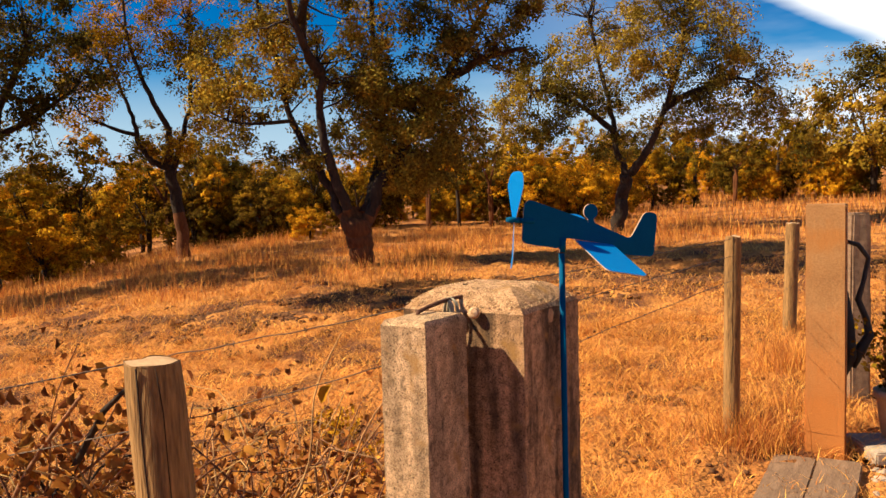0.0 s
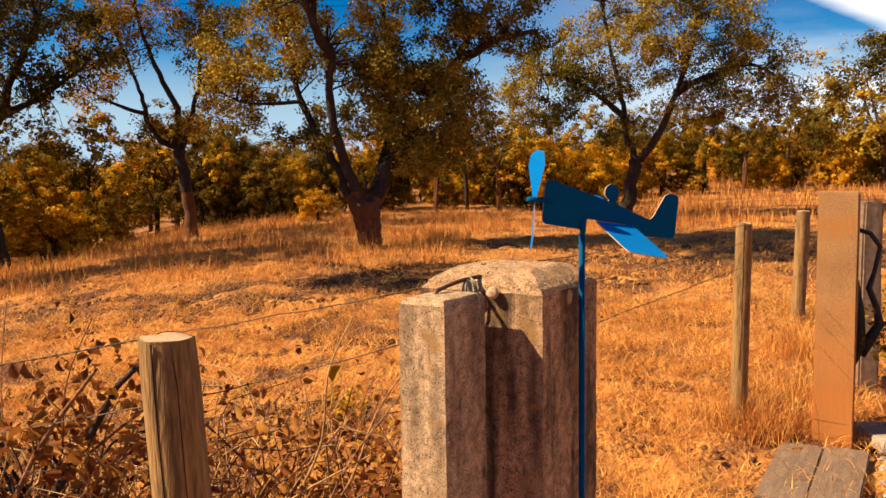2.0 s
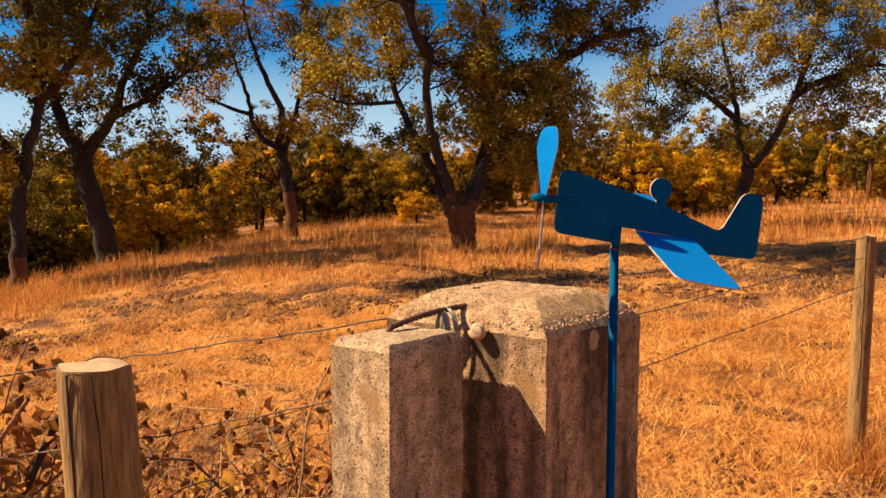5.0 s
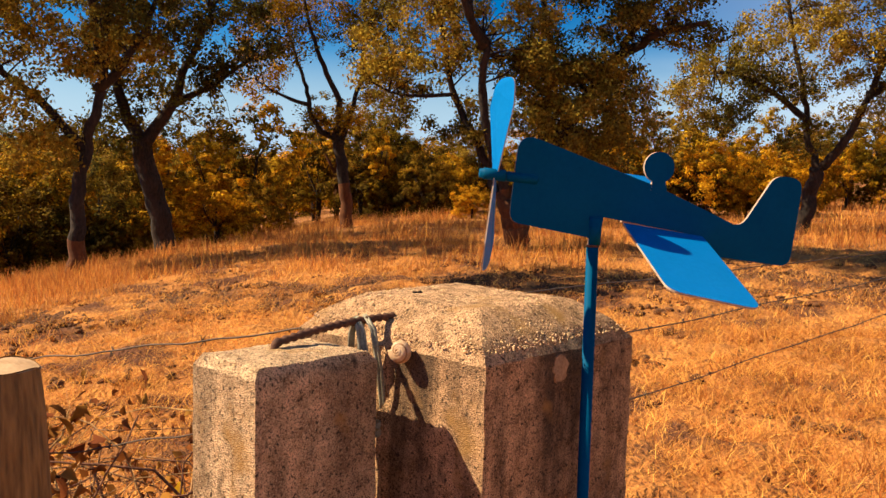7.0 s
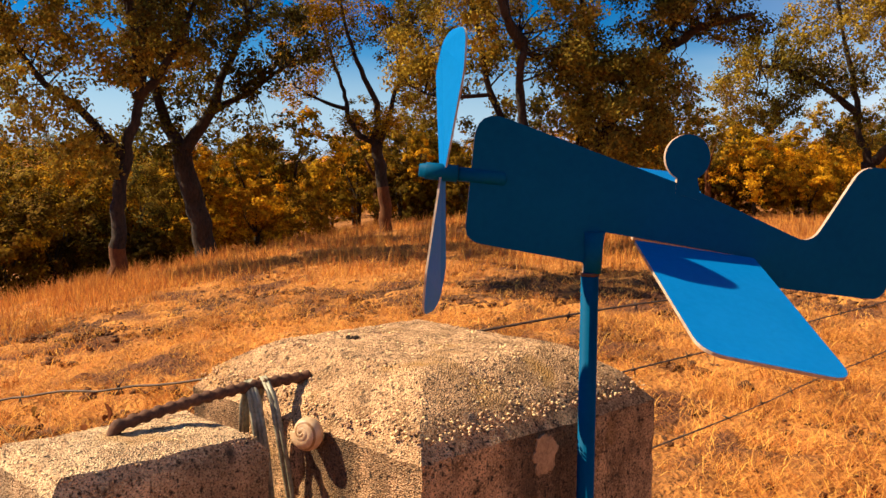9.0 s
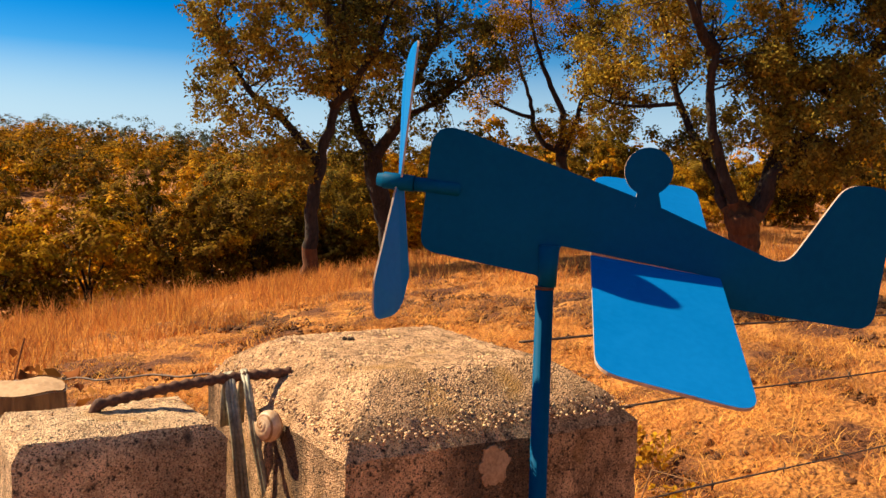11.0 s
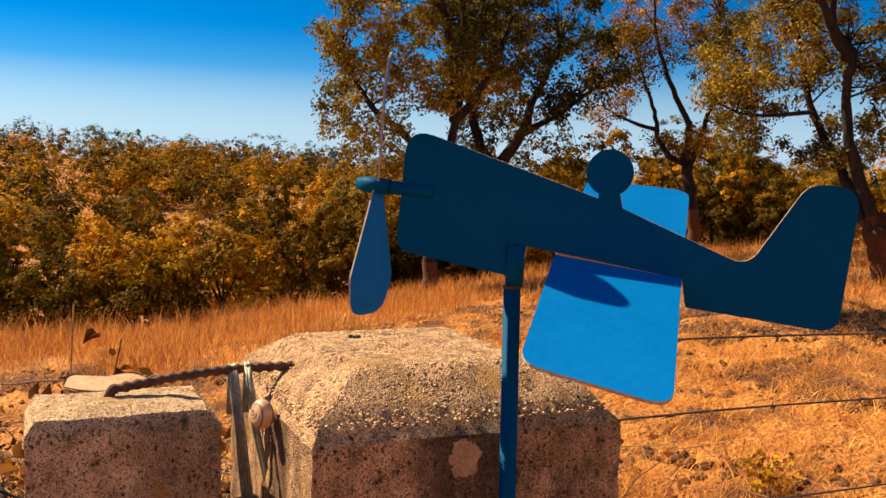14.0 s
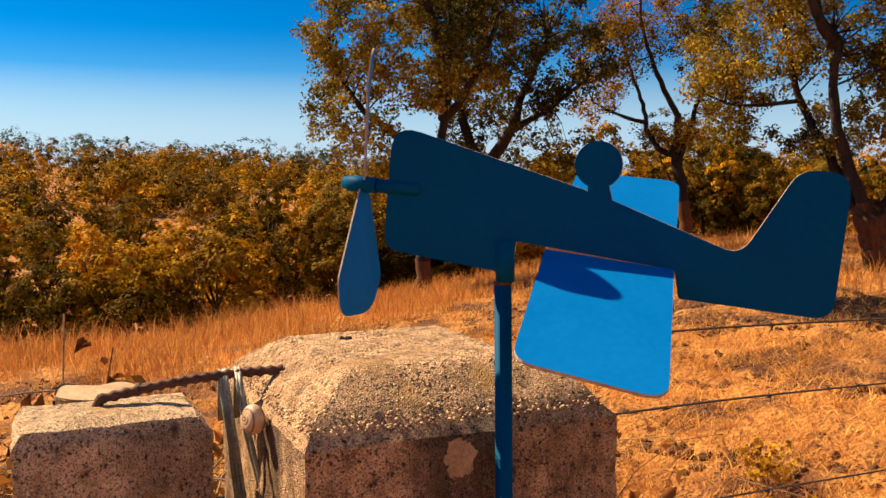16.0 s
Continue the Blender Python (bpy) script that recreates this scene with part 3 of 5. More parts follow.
def oak(x, y, z, limbs, crowns, clump, leaf, r_trunk, label, mat_leaf, stripped=0.0, seed=1, aim=None, per=34):
    """A cork oak. limbs: lists of (across, up, depth) points with their radii; crowns: (across, up, depth, half width, half height, half depth, clumps).
    across runs to the right as seen from the gate."""
    thing = empty("cork_oak", x, y, z, label, "tree", "cork oaks in the field")
    away = Vector((x - 0.4, y - 0.8, 0)).normalized()
    right = Vector((away.y, -away.x, 0))
    local = lambda p: right * p[0] + away * p[2] + Vector((0, 0, p[1]))
    nodes = []
    for i, (pts, r0, r1) in enumerate(limbs):
        bm = bmesh.new()
        nodes += bark_limb(bm, [local(p) for p in pts], r0, r1, seed * 7.3 + i * 3.1)[3:]
        for f in bm.faces:
            if stripped and f.calc_center_median().z < stripped:
                f.material_index = 0
        part("limb" if i else "trunk", bm, [M_stripped, M_bark], thing, "" if i or not stripped else "lower trunk stripped to reddish brown")
    bm = bmesh.new()
    node = np.array([p[:] for p in nodes])
    centres = []
    for cu, cv, cd, ru, rv, rd, count in crowns:
        d = rng.normal(0, 1, (count, 3))
        d /= np.linalg.norm(d, axis=1, keepdims=True)
        d *= rng.uniform(0.25, 1, (count, 1)) ** 0.5
        for a, b, c in d:
            centres.append(local((cu + a * ru, cv + b * rv, cd + c * rd))[:])
    centres = np.array(centres)
    # twigs from the clumps back to the limbs
    for c in centres[:: 3]:
        k = np.argmin(np.linalg.norm(node - c, axis=1) + np.abs(rng.normal(0, 0.15, len(node))))
        s, e = Vector(node[k]), Vector(c)
        mid = (s + e) / 2 + Vector(rng.normal(0, 0.12, 3)) + Vector((0, 0, 0.1))
        d = (e - s).length
        tube_into(bm, [s, (s + mid) / 2 + Vector(rng.normal(0, 0.05, 3)), mid, e], [0.009 + 0.009 * d, 0.008 + 0.006 * d, 0.007, 0.003], 4, 1, cap=False)
    tagged(part("twig_tangle", bm, [M_stripped, M_bark], thing), kind="stuff")
    v, f = leaf_cloud(centres, rng.uniform(0.6, 1.25, len(centres)) * clump, per, leaf, out=0.45)
    from_arrays("crown", v, f, mat_leaf, thing)
    return thing


g = ground_z
# the large oak before the fence
X, Y = -1.48, 14.12
oak(X, Y, g(X, Y) - 0.05, [
    ([(0.06, -0.1, 0), (0.05, 0.06, 0), (0.02, 0.3, 0), (-0.02, 0.55, 0), (-0.05, 0.86, 0)], 0.155, 0.235),
    ([(-0.14, 0.62, 0), (-0.42, 1.2, 0.1), (-0.8, 1.95, 0.2), (-1.08, 2.7, 0.3), (-1.3, 3.5, 0.3), (-1.5, 4.6, 0.2)], 0.095, 0.025),
    ([(-0.08, 0.62, 0.05), (-0.34, 1.35, -0.1), (-0.55, 2.4, -0.3), (-0.55, 3.1, -0.4), (-0.8, 3.9, -0.5), (-0.5, 5.2, -0.6)], 0.1, 0.03),
    ([(0.06, 0.6, 0), (0.45, 1.45, 0.1), (1.0, 2.3, 0.2), (1.5, 3.05, 0.3), (1.85, 3.7, 0.2), (2.4, 4.6, 0)], 0.12, 0.03),
    ([(0.1, 0.9, 0.1), (0.45, 2.0, 0.6), (0.5, 2.9, 0.9), (0.35, 4.2, 1.0), (0.5, 5.4, 1.0)], 0.095, 0.03),
    ([(-1.05, 2.45, 0.3), (-1.5, 2.4, 0.1), (-1.95, 2.42, -0.1), (-2.3, 2.6, -0.2)], 0.038, 0.012),
    ([(-0.55, 3.1, -0.4), (-0.75, 3.5, -0.9), (-1.0, 4.3, -1.3)], 0.1, 0.03),
    ([(1.5, 3.05, 0.3), (2.0, 3.3, -0.4), (2.6, 3.4, -0.8)], 0.09, 0.03),
    # limb for the unseen overhead lobe, added with it
    ([(-0.8, 3.9, -0.5), (-0.4, 4.9, -1.4), (0.2, 5.6, -2.4)], 0.08, 0.03),
], [
    # the fourth lobe hangs out of view, added to throw shadow over the field
    (1.15, 2.2, 0.3, 0.95, 0.85, 1.0, 150), (0.75, 1.5, 0.3, 0.5, 0.35, 0.5, 26), (0.3, 2.6, 0.3, 0.65, 0.8, 0.7, 60), (0.1, 5.6, -2.3, 1.9, 0.6, 1.0, 90), (0.7, 3.3, 0.2, 1.3, 0.9, 1.4, 110), (-1.4, 3.4, 0.2, 1.15, 0.95, 1.2, 95),
    (-0.7, 2.05, 0.1, 0.7, 0.4, 0.8, 20), (0.2, 4.9, 0, 2.4, 0.9, 1.9, 190), (-2.0, 2.5, 0, 0.6, 0.5, 0.6, 22),
    (2.2, 3.9, -0.1, 0.9, 0.9, 1.2, 70), (-0.3, 6.2, 0, 2.0, 0.8, 1.6, 110),
], 0.27, 0.052, 0.225, "large spreading cork oak with stripped reddish trunk", M_leaf_oak, stripped=0.95, seed=1, per=145)

# the oak further right, dark slender trunk
X, Y = 3.72, 20.0
oak(X, Y, g(X, Y) - 0.05, [
    ([(-0.05, 0, 0), (0.0, 0.5, 0), (0.08, 1.0, 0), (0.2, 1.45, 0)], 0.18, 0.13),
    ([(0.18, 1.35, 0), (0.0, 1.9, 0.1), (-0.2, 2.9, 0.2), (-0.35, 3.8, 0.2), (-0.6, 5.0, 0)], 0.095, 0.03),
    ([(0.2, 1.4, 0), (0.45, 1.75, -0.1), (0.85, 2.4, -0.2), (1.15, 3.3, -0.2), (1.4, 4.2, -0.1), (1.5, 5.4, 0)], 0.115, 0.03),
    ([(-0.1, 2.4, 0.1), (-0.8, 3.0, 0), (-1.6, 3.4, 0), (-2.4, 3.4, 0)], 0.08, 0.02),
    ([(1.0, 2.9, -0.2), (1.8, 3.3, 0), (2.6, 3.5, 0.1), (3.2, 3.2, 0.2)], 0.09, 0.02),
], [
    (-1.9, 3.1, 0, 1.1, 1.0, 1.3, 115), (-0.4, 3.8, 0, 1.4, 1.1, 1.6, 140), (1.3, 4.3, 0, 1.7, 1.25, 1.7, 200), (2.7, 3.2, 0, 1.1, 1.0, 1.3, 115),
    (-0.2, 2.1, 0, 0.5, 0.6, 0.6, 16), (0.3, 5.6, 0, 2.4, 0.8, 1.8, 120), (1.5, 2.7, 0.2, 1.1, 0.55, 1.0, 46),
], 0.29, 0.056, 0.18, "tall open-crowned cork oak with a dark bare trunk", M_leaf_oak, seed=2, per=92)

# the slender oak to the left of the large one
X, Y = -6.5, 20.3
oak(X, Y, g(X, Y) - 0.1, [
    ([(0.05, 0, 0), (0.02, 0.7, 0), (-0.08, 1.5, 0), (-0.2, 2.2, 0)], 0.16, 0.13),
    ([(-0.2, 2.15, 0), (-0.75, 2.6, 0.1), (-0.95, 3.3, 0.2), (-1.15, 4.0, 0.2), (-1.5, 5.0, 0.2)], 0.085, 0.025),
    ([(-0.2, 2.2, 0), (-0.2, 3.1, 0), (-0.55, 3.9, -0.1), (-0.9, 4.9, -0.1), (-1.05, 6.1, 0)], 0.1, 0.025),
    ([(-0.15, 2.2, 0), (0.2, 3.2, 0.1), (0.4, 4.3, 0.1), (0.35, 5.6, 0)], 0.08, 0.025),
    ([(-0.9, 3.0, 0.1), (-1.5, 3.2, 0), (-2.1, 3.5, 0)], 0.06, 0.02),
], [
    (-1.6, 4.5, 0, 1.1, 0.9, 1.2, 60), (-0.6, 5.4, 0, 1.6, 0.9, 1.5, 90), (0.7, 4.6, 0, 1.0, 0.9, 1.1, 62), (-2.1, 3.5, 0, 0.6, 0.5, 0.6, 18), (1.0, 3.5, 0, 0.7, 0.7, 0.6, 34), (-0.3, 2.7, 0, 0.8, 0.5, 0.6, 22), (-0.2, 6.6, 0, 1.7, 0.8, 1.4, 70),
], 0.29, 0.056, 0.16, "slender forked cork oak with a sparse golden crown", M_leaf_gold, stripped=1.2, seed=3, per=95)

# two oaks on the valley edge
X, Y = -8.8, 13.4
oak(X, Y, g(X, Y) - 0.1, [
    ([(0, 0, 0), (0.05, 0.7, 0), (0.1, 1.5, 0), (0.25, 2.4, 0), (0.5, 3.4, 0), (0.55, 5.0, 0.1), (0.4, 6.4, 0)], 0.165, 0.04),
    ([(0.2, 2.2, 0), (-0.4, 2.9, 0.2), (-1.1, 3.5, 0.3), (-1.6, 4.4, 0.2)], 0.1, 0.03),
    ([(0.45, 3.2, 0), (1.0, 4.0, -0.2), (1.4, 5.0, -0.3)], 0.1, 0.03),
    # extra limb that carries the shadow-casting lobe above the view
    ([(0.5, 3.6, 0), (0.1, 5.4, -1.0), (-0.6, 6.8, -2.4), (-1.0, 7.4, -3.5)], 0.1, 0.03),
], [
    # the last lobe is unseen, added overhead to shade the field's left part
    (-1.2, 3.4, 0, 0.9, 1.0, 1.0, 66), (0.2, 4.4, 0, 1.5, 1.1, 1.4, 110), (-0.5, 2.3, 0.1, 0.8, 0.6, 0.7, 30), (1.3, 4.6, 0, 0.9, 1.0, 1.0, 52), (0, 5.9, 0, 1.9, 1.0, 1.6, 110), (-1.4, 4.7, 0.2, 0.8, 0.9, 0.8, 46), (-0.9, 7.4, -3.3, 1.5, 0.7, 1.0, 90),
], 0.27, 0.065, 0.2, "leaning cork oak at the valley edge with a stripped orange foot", M_leaf_oak, stripped=0.75, seed=4, per=100)
X, Y = -9.25, 16.9
oak(X, Y, g(X, Y) - 0.1, [
    ([(0.05, 0, 0), (-0.02, 0.7, 0), (-0.25, 1.5, 0), (-0.45, 2.5, 0)], 0.24, 0.2),
    ([(-0.4, 2.4, 0), (0.1, 3.1, -0.1), (0.5, 4.0, -0.2), (0.9, 5.1, -0.2)], 0.16, 0.04),
    ([(-0.45, 2.4, 0), (-0.8, 3.3, 0.1), (-1.0, 4.4, 0.1), (-1.0, 6.0, 0)], 0.15, 0.04),
    ([(0.05, 3.1, 0), (0.9, 3.6, 0), (1.7, 4.2, 0.1)], 0.09, 0.03),
], [
    (-0.3, 3.9, 0, 1.6, 1.0, 1.5, 110), (1.5, 4.6, 0, 1.2, 1.0, 1.2, 75), (-1.2, 5.3, 0, 1.4, 1.0, 1.3, 80), (0.6, 5.9, 0, 1.8, 1.0, 1.5, 100), (-0.9, 2.6, 0.2, 0.8, 0.6, 0.8, 36), (0.9, 3.0, 0.1, 1.2, 0.7, 1.1, 16),
], 0.29, 0.075, 0.24, "thick forked cork oak among shrubs at the valley edge", M_leaf_oak, seed=5, per=66)

# smaller trees and shrubs, several shapes, copied over the slopes


def shrub(name, tall, wide, clumps, per, leaf, mat, label, category, trunk=0.0, lean=0.0, lobes=11, column=False, bark=None):
    """A bush or small tree: thin stems, and a crown of overlapping leafy lobes round a dome or a column."""
    thing = empty(name, 0, 0, 0, label, category)
    bm = bmesh.new()
    base = tall * trunk
    for k in range(2 if trunk > 0.2 else 4):
        a = k * 2.6 + rng.uniform(0, 1)
        top = Vector((math.cos(a) * wide * 0.2 + lean, math.sin(a) * wide * 0.2, tall * 0.72))
        mid = Vector((lean * 0.4 + rng.normal(0, 0.04), rng.normal(0, 0.04), max(base, tall * 0.25)))
        tube_into(bm, [(0, 0, -0.15), mid * 0.5, mid, (mid + top) / 2 + Vector(rng.normal(0, 0.06, 3)), top], [0.021 * tall, 0.018 * tall, 0.015 * tall, 0.009 * tall, 0.003 * tall], 6, 0)
    part("trunk", bm, bark or M_bark, thing)
    span = tall - base
    balls = [(lean, 0.0, base + span * 0.5, wide * 0.3)]
    for k in range(lobes):
        e = (k + 0.5) / lobes
        a = k * 2.4 + rng.uniform(-0.4, 0.4)
        reach = wide * (0.24 if column else 0.36) * math.sqrt(max(0.05, 1 - (1.5 * e - 0.55) ** 2)) * rng.uniform(0.75, 1.15)
        balls.append((lean * e + math.cos(a) * reach, math.sin(a) * reach, base + span * (0.1 + 0.76 * e), wide * rng.uniform(0.17, 0.27)))
    c, dome = [], []
    for k in range(clumps):
        lx, ly, lz, lr = balls[k % len(balls)]
        d = rng.normal(0, 1, 3) + np.array([lx - lean, ly, 0.35 * wide]) / wide * 1.2
        d /= np.linalg.norm(d)
        dome.append(d.copy())
        d *= rng.uniform(0.72, 1.05) * lr
        c.append((lx + d[0], ly + d[1], max(lz + d[2] * 0.9, base * 0.8 + 0.08)))
    c = np.array(c)
    v, f = leaf_cloud(c, rng.uniform(0.6, 1.2, len(c)) * wide * 0.075, per, leaf, out=0.8, dome=np.array(dome))
    from_arrays("crown", v, f, mat, thing)
    return thing


kinds = [
    shrub("young_oak", 3.0, 2.8, 270, 42, 0.078, M_leaf_gold, "young cork oak with a rounded golden-brown crown", "tree", 0.12),
    shrub("young_oak", 3.5, 3.0, 270, 42, 0.078, M_leaf, "young cork oak with an uneven olive-brown crown", "tree", 0.14, 0.2),
    shrub("shrub", 2.2, 2.4, 250, 42, 0.074, M_leaf_dark, "dense dark shrub on the slope", "shrub"),
    shrub("shrub", 1.9, 2.3, 260, 42, 0.074, M_leaf_gold, "rounded golden-brown shrub on the slope", "shrub"),
    shrub("full_oak", 5.2, 4.6, 440, 40, 0.11, M_leaf, "full rounded cork oak at the field's far corner", "tree", 0.16, lobes=15),
    shrub("shrub", 3.6, 1.9, 250, 42, 0.074, M_leaf_gold, "tall narrow shrub with olive-brown leaves", "shrub", column=True),
    shrub("slim_oak", 3.4, 2.0, 120, 30, 0.08, M_leaf, "slim young cork oak with a bare reddish trunk", "tree", 0.36, 0.15, lobes=7, bark=M_stripped),
    shrub("slim_oak", 3.0, 2.3, 130, 30, 0.08, M_leaf_gold, "slim spreading cork oak with a bare dark trunk", "tree", 0.38, -0.2, lobes=7),
]
for k in kinds:
    tagged(k, group="trees and shrubs on the slopes")


def place(kind, x, y, s, first=[0] * 8):
    m = pose(x, y, ground_z(x, y) - 0.04, 0, 0, rng.uniform(0, 360))
    ob = kinds[kind]
    if not first[kind]:
        first[kind] = 1
        ob.matrix_basis = m @ Matrix.Diagonal((s, s, s, 1))
        return ob
    c = copy_thing(ob, m)
    c.scale = (s, s, s * rng.uniform(0.9, 1.12))
    return c


def polar(az, d):
    """A place at that many degrees to the left of straight ahead, d metres from the gate."""
    return 0.5 - d * math.sin(radians(az)), 1.0 + d * math.cos(radians(az))


# straight ahead and right: a thick line of bushes and small oaks behind the field
for _ in range(56):
    az = rng.uniform(-24, 17)
    d = rng.uniform(24, 33) if az > -9 else rng.uniform(30, 42)
    place(int(rng.choice([0, 2, 2, 3, 3, 1])), *polar(az, d), rng.uniform(0.6, 0.95))
for _ in range(18):
    place(int(rng.choice([0, 1])), *polar(rng.uniform(-34, 20), rng.uniform(36, 70)), rng.uniform(0.9, 1.3))
# open-grown small oaks whose bare trunks show before the line of bushes
for az, d, s, k in ((3.4, 22.5, 0.85, 6), (1.2, 25, 0.95, 7), (-1.0, 24, 0.9, 6), (-3.6, 27, 1.0, 7), (-7.5, 30, 1.0, 6), (-14.5, 31, 1.05, 7), (-17, 30, 0.9, 6), (-19.5, 33, 1.1, 7), (8.2, 23.5, 0.75, 7), (20.5, 26, 1.2, 6), (-12, 34, 1.1, 6), (26, 24, 1.25, 7)):
    place(k, *polar(az, d), s)
# full oaks at the far right corner of the field
for az, d, s, k in ((-25, 32, 1.0, 4), (-29, 30, 0.95, 4), (-32.5, 31, 1.05, 4), (-21.5, 40, 0.95, 1), (-18.5, 42, 0.9, 0)):
    place(k, *polar(az, d), s)
# behind the oaks to the left: a thick wood
for _ in range(44):
    az = rng.uniform(16, 42)
    d = rng.uniform(24.5, 42) if az < 25 else rng.uniform(20, 40)
    place(int(rng.choice([1, 2, 5, 3, 3, 0])), *polar(az, d), rng.uniform(0.7, 1.05))
# taller dark oaks closing the view between the oaks on the valley edge
for az, d, s, k in ((27.5, 25, 1.0, 0), (30.5, 28, 1.15, 1), (33.5, 24, 1.0, 0), (22, 31, 1.2, 0), (18.5, 29, 1.05, 1), (36, 27, 1.1, 1), (39, 25, 1.0, 0), (28.8, 21.5, 0.9, 5), (31.5, 20.5, 0.85, 5)):
    place(k, *polar(az, d), s)
# the valley side: rounded bushes before taller narrow ones, with gaps of bare slope between
for az, d, s, k in ((50.6, 19.2, 1.32, 3), (56, 18.6, 1.2, 3), (60.5, 18.8, 1.05, 3), (47.5, 21, 0.95, 5), (45.5, 19.6, 0.95, 2), (43, 19, 0.95, 2), (53.3, 22.5, 0.95, 5), (58, 22, 1.0, 5), (63.5, 21, 1.0, 5), (49.5, 24, 1.05, 5),
                    (66, 19, 1.1, 3), (40.5, 19.5, 1.0, 2), (14.5, 24, 0.75, 2), (12.8, 26, 0.8, 3), (11.5, 22.5, 0.5, 3), (61, 26, 1.0, 5), (55.5, 27, 1.05, 5), (44.8, 24, 1.05, 5), (41.5, 23, 0.95, 1)):
    place(k, *polar(az, d), s)
for _ in range(34):
    d = 30 + 26 * rng.uniform(0, 1)
    place(int(rng.choice([3, 2, 5, 3, 0, 5, 1])), *polar(rng.uniform(40, 76), d), rng.uniform(0.55, 0.85))

# low undergrowth along the edge of the wood
for _ in range(18):
    az = rng.uniform(23, 70)
    place(int(rng.choice([2, 3, 3])), *polar(az, rng.uniform(18.2, 21) + (3 if az < 30 else 0)), rng.uniform(0.3, 0.5))

# the wood on the far side of the valley: rounded crowns with bare slope between them


def far_crowns(name, az, d, mat, label, w_range, h_range, clumps, per, leaf):
    px, py = 0.5 - d * np.sin(np.radians(az)), 1 + d * np.cos(np.radians(az))
    cent, spr, dome = [], [], []
    for a, b in zip(px, py):
        w, h, z0 = rng.uniform(*w_range), rng.uniform(*h_range), ground_z(a, b)
        for _ in range(clumps):
            t, e = rng.uniform(0, 2 * np.pi), rng.uniform(-0.25, 1)
            r = w * np.sqrt(1 - e * e) * rng.uniform(0.75, 1.1)
            cent.append((a + r * np.cos(t), b + r * np.sin(t), z0 + h * (0.3 + 0.65 * e)))
            spr.append(w * rng.uniform(0.16, 0.34))
            dome.append((np.cos(t) * np.sqrt(1 - e * e), np.sin(t) * np.sqrt(1 - e * e), e))
    v, f = leaf_cloud(np.array(cent), np.array(spr), per, leaf, out=0.8, dome=np.array(dome))
    return tagged(from_arrays(name, v, f, mat), label, "woods", kind="stuff")


n = 1500
az, d = rng.uniform(12, 84, n), 46 + 92 * rng.uniform(0, 1, n) ** 0.8
keep = np.array([noise.noise(Vector((a * 0.16, b * 0.07, 21))) for a, b in zip(az, d)]) > -0.04
az, d = az[keep], d[keep]
half = len(az) // 2
far_crowns("far_wood", az[:half], d[:half], M_leaf_gold, "golden-brown oaks on the far hillside", (1.3, 2.4), (2.4, 4.6), 22, 17, 0.25)
far_crowns("far_wood", az[half:], d[half:], M_leaf_dark, "dark olive oaks on the far hillside", (1.2, 2.2), (2.6, 5.2), 22, 17, 0.25)
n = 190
far_crowns("ridge_wood", rng.uniform(12, 88, n), rng.uniform(128, 165, n), M_leaf_hazed, "trees along the far ridge, tinted with blue haze", (1.4, 3.2), (3.0, 6.5), 26, 14, 0.36)
n = 900
az, d = rng.uniform(-40, 14, n), rng.uniform(70, 160, n)
fx2, fy2 = 0.5 - d * np.sin(np.radians(az)), 1 + d * np.cos(np.radians(az))
cent, spr = [], []
for a, b in zip(fx2, fy2):
    z0, h = ground_z(a, b), rng.uniform(2, 3.6)
    for _ in range(8):
        cent.append((a + rng.normal(0, 0.8), b + rng.normal(0, 0.8), z0 + h * rng.uniform(0.15, 0.9)))
        spr.append(rng.uniform(0.5, 0.9))
v, f = leaf_cloud(np.array(cent), np.array(spr), 18, 0.28, out=0.7)
tagged(from_arrays("far_trees", v, f, M_leaf), "far line of small olive-brown trees beyond the field", "woods", kind="stuff")

# ---- concrete posts ----
FWD, SIDE = Vector((0.537, 0.843, 0)), Vector((-0.884, 0.468, 0)).normalized()


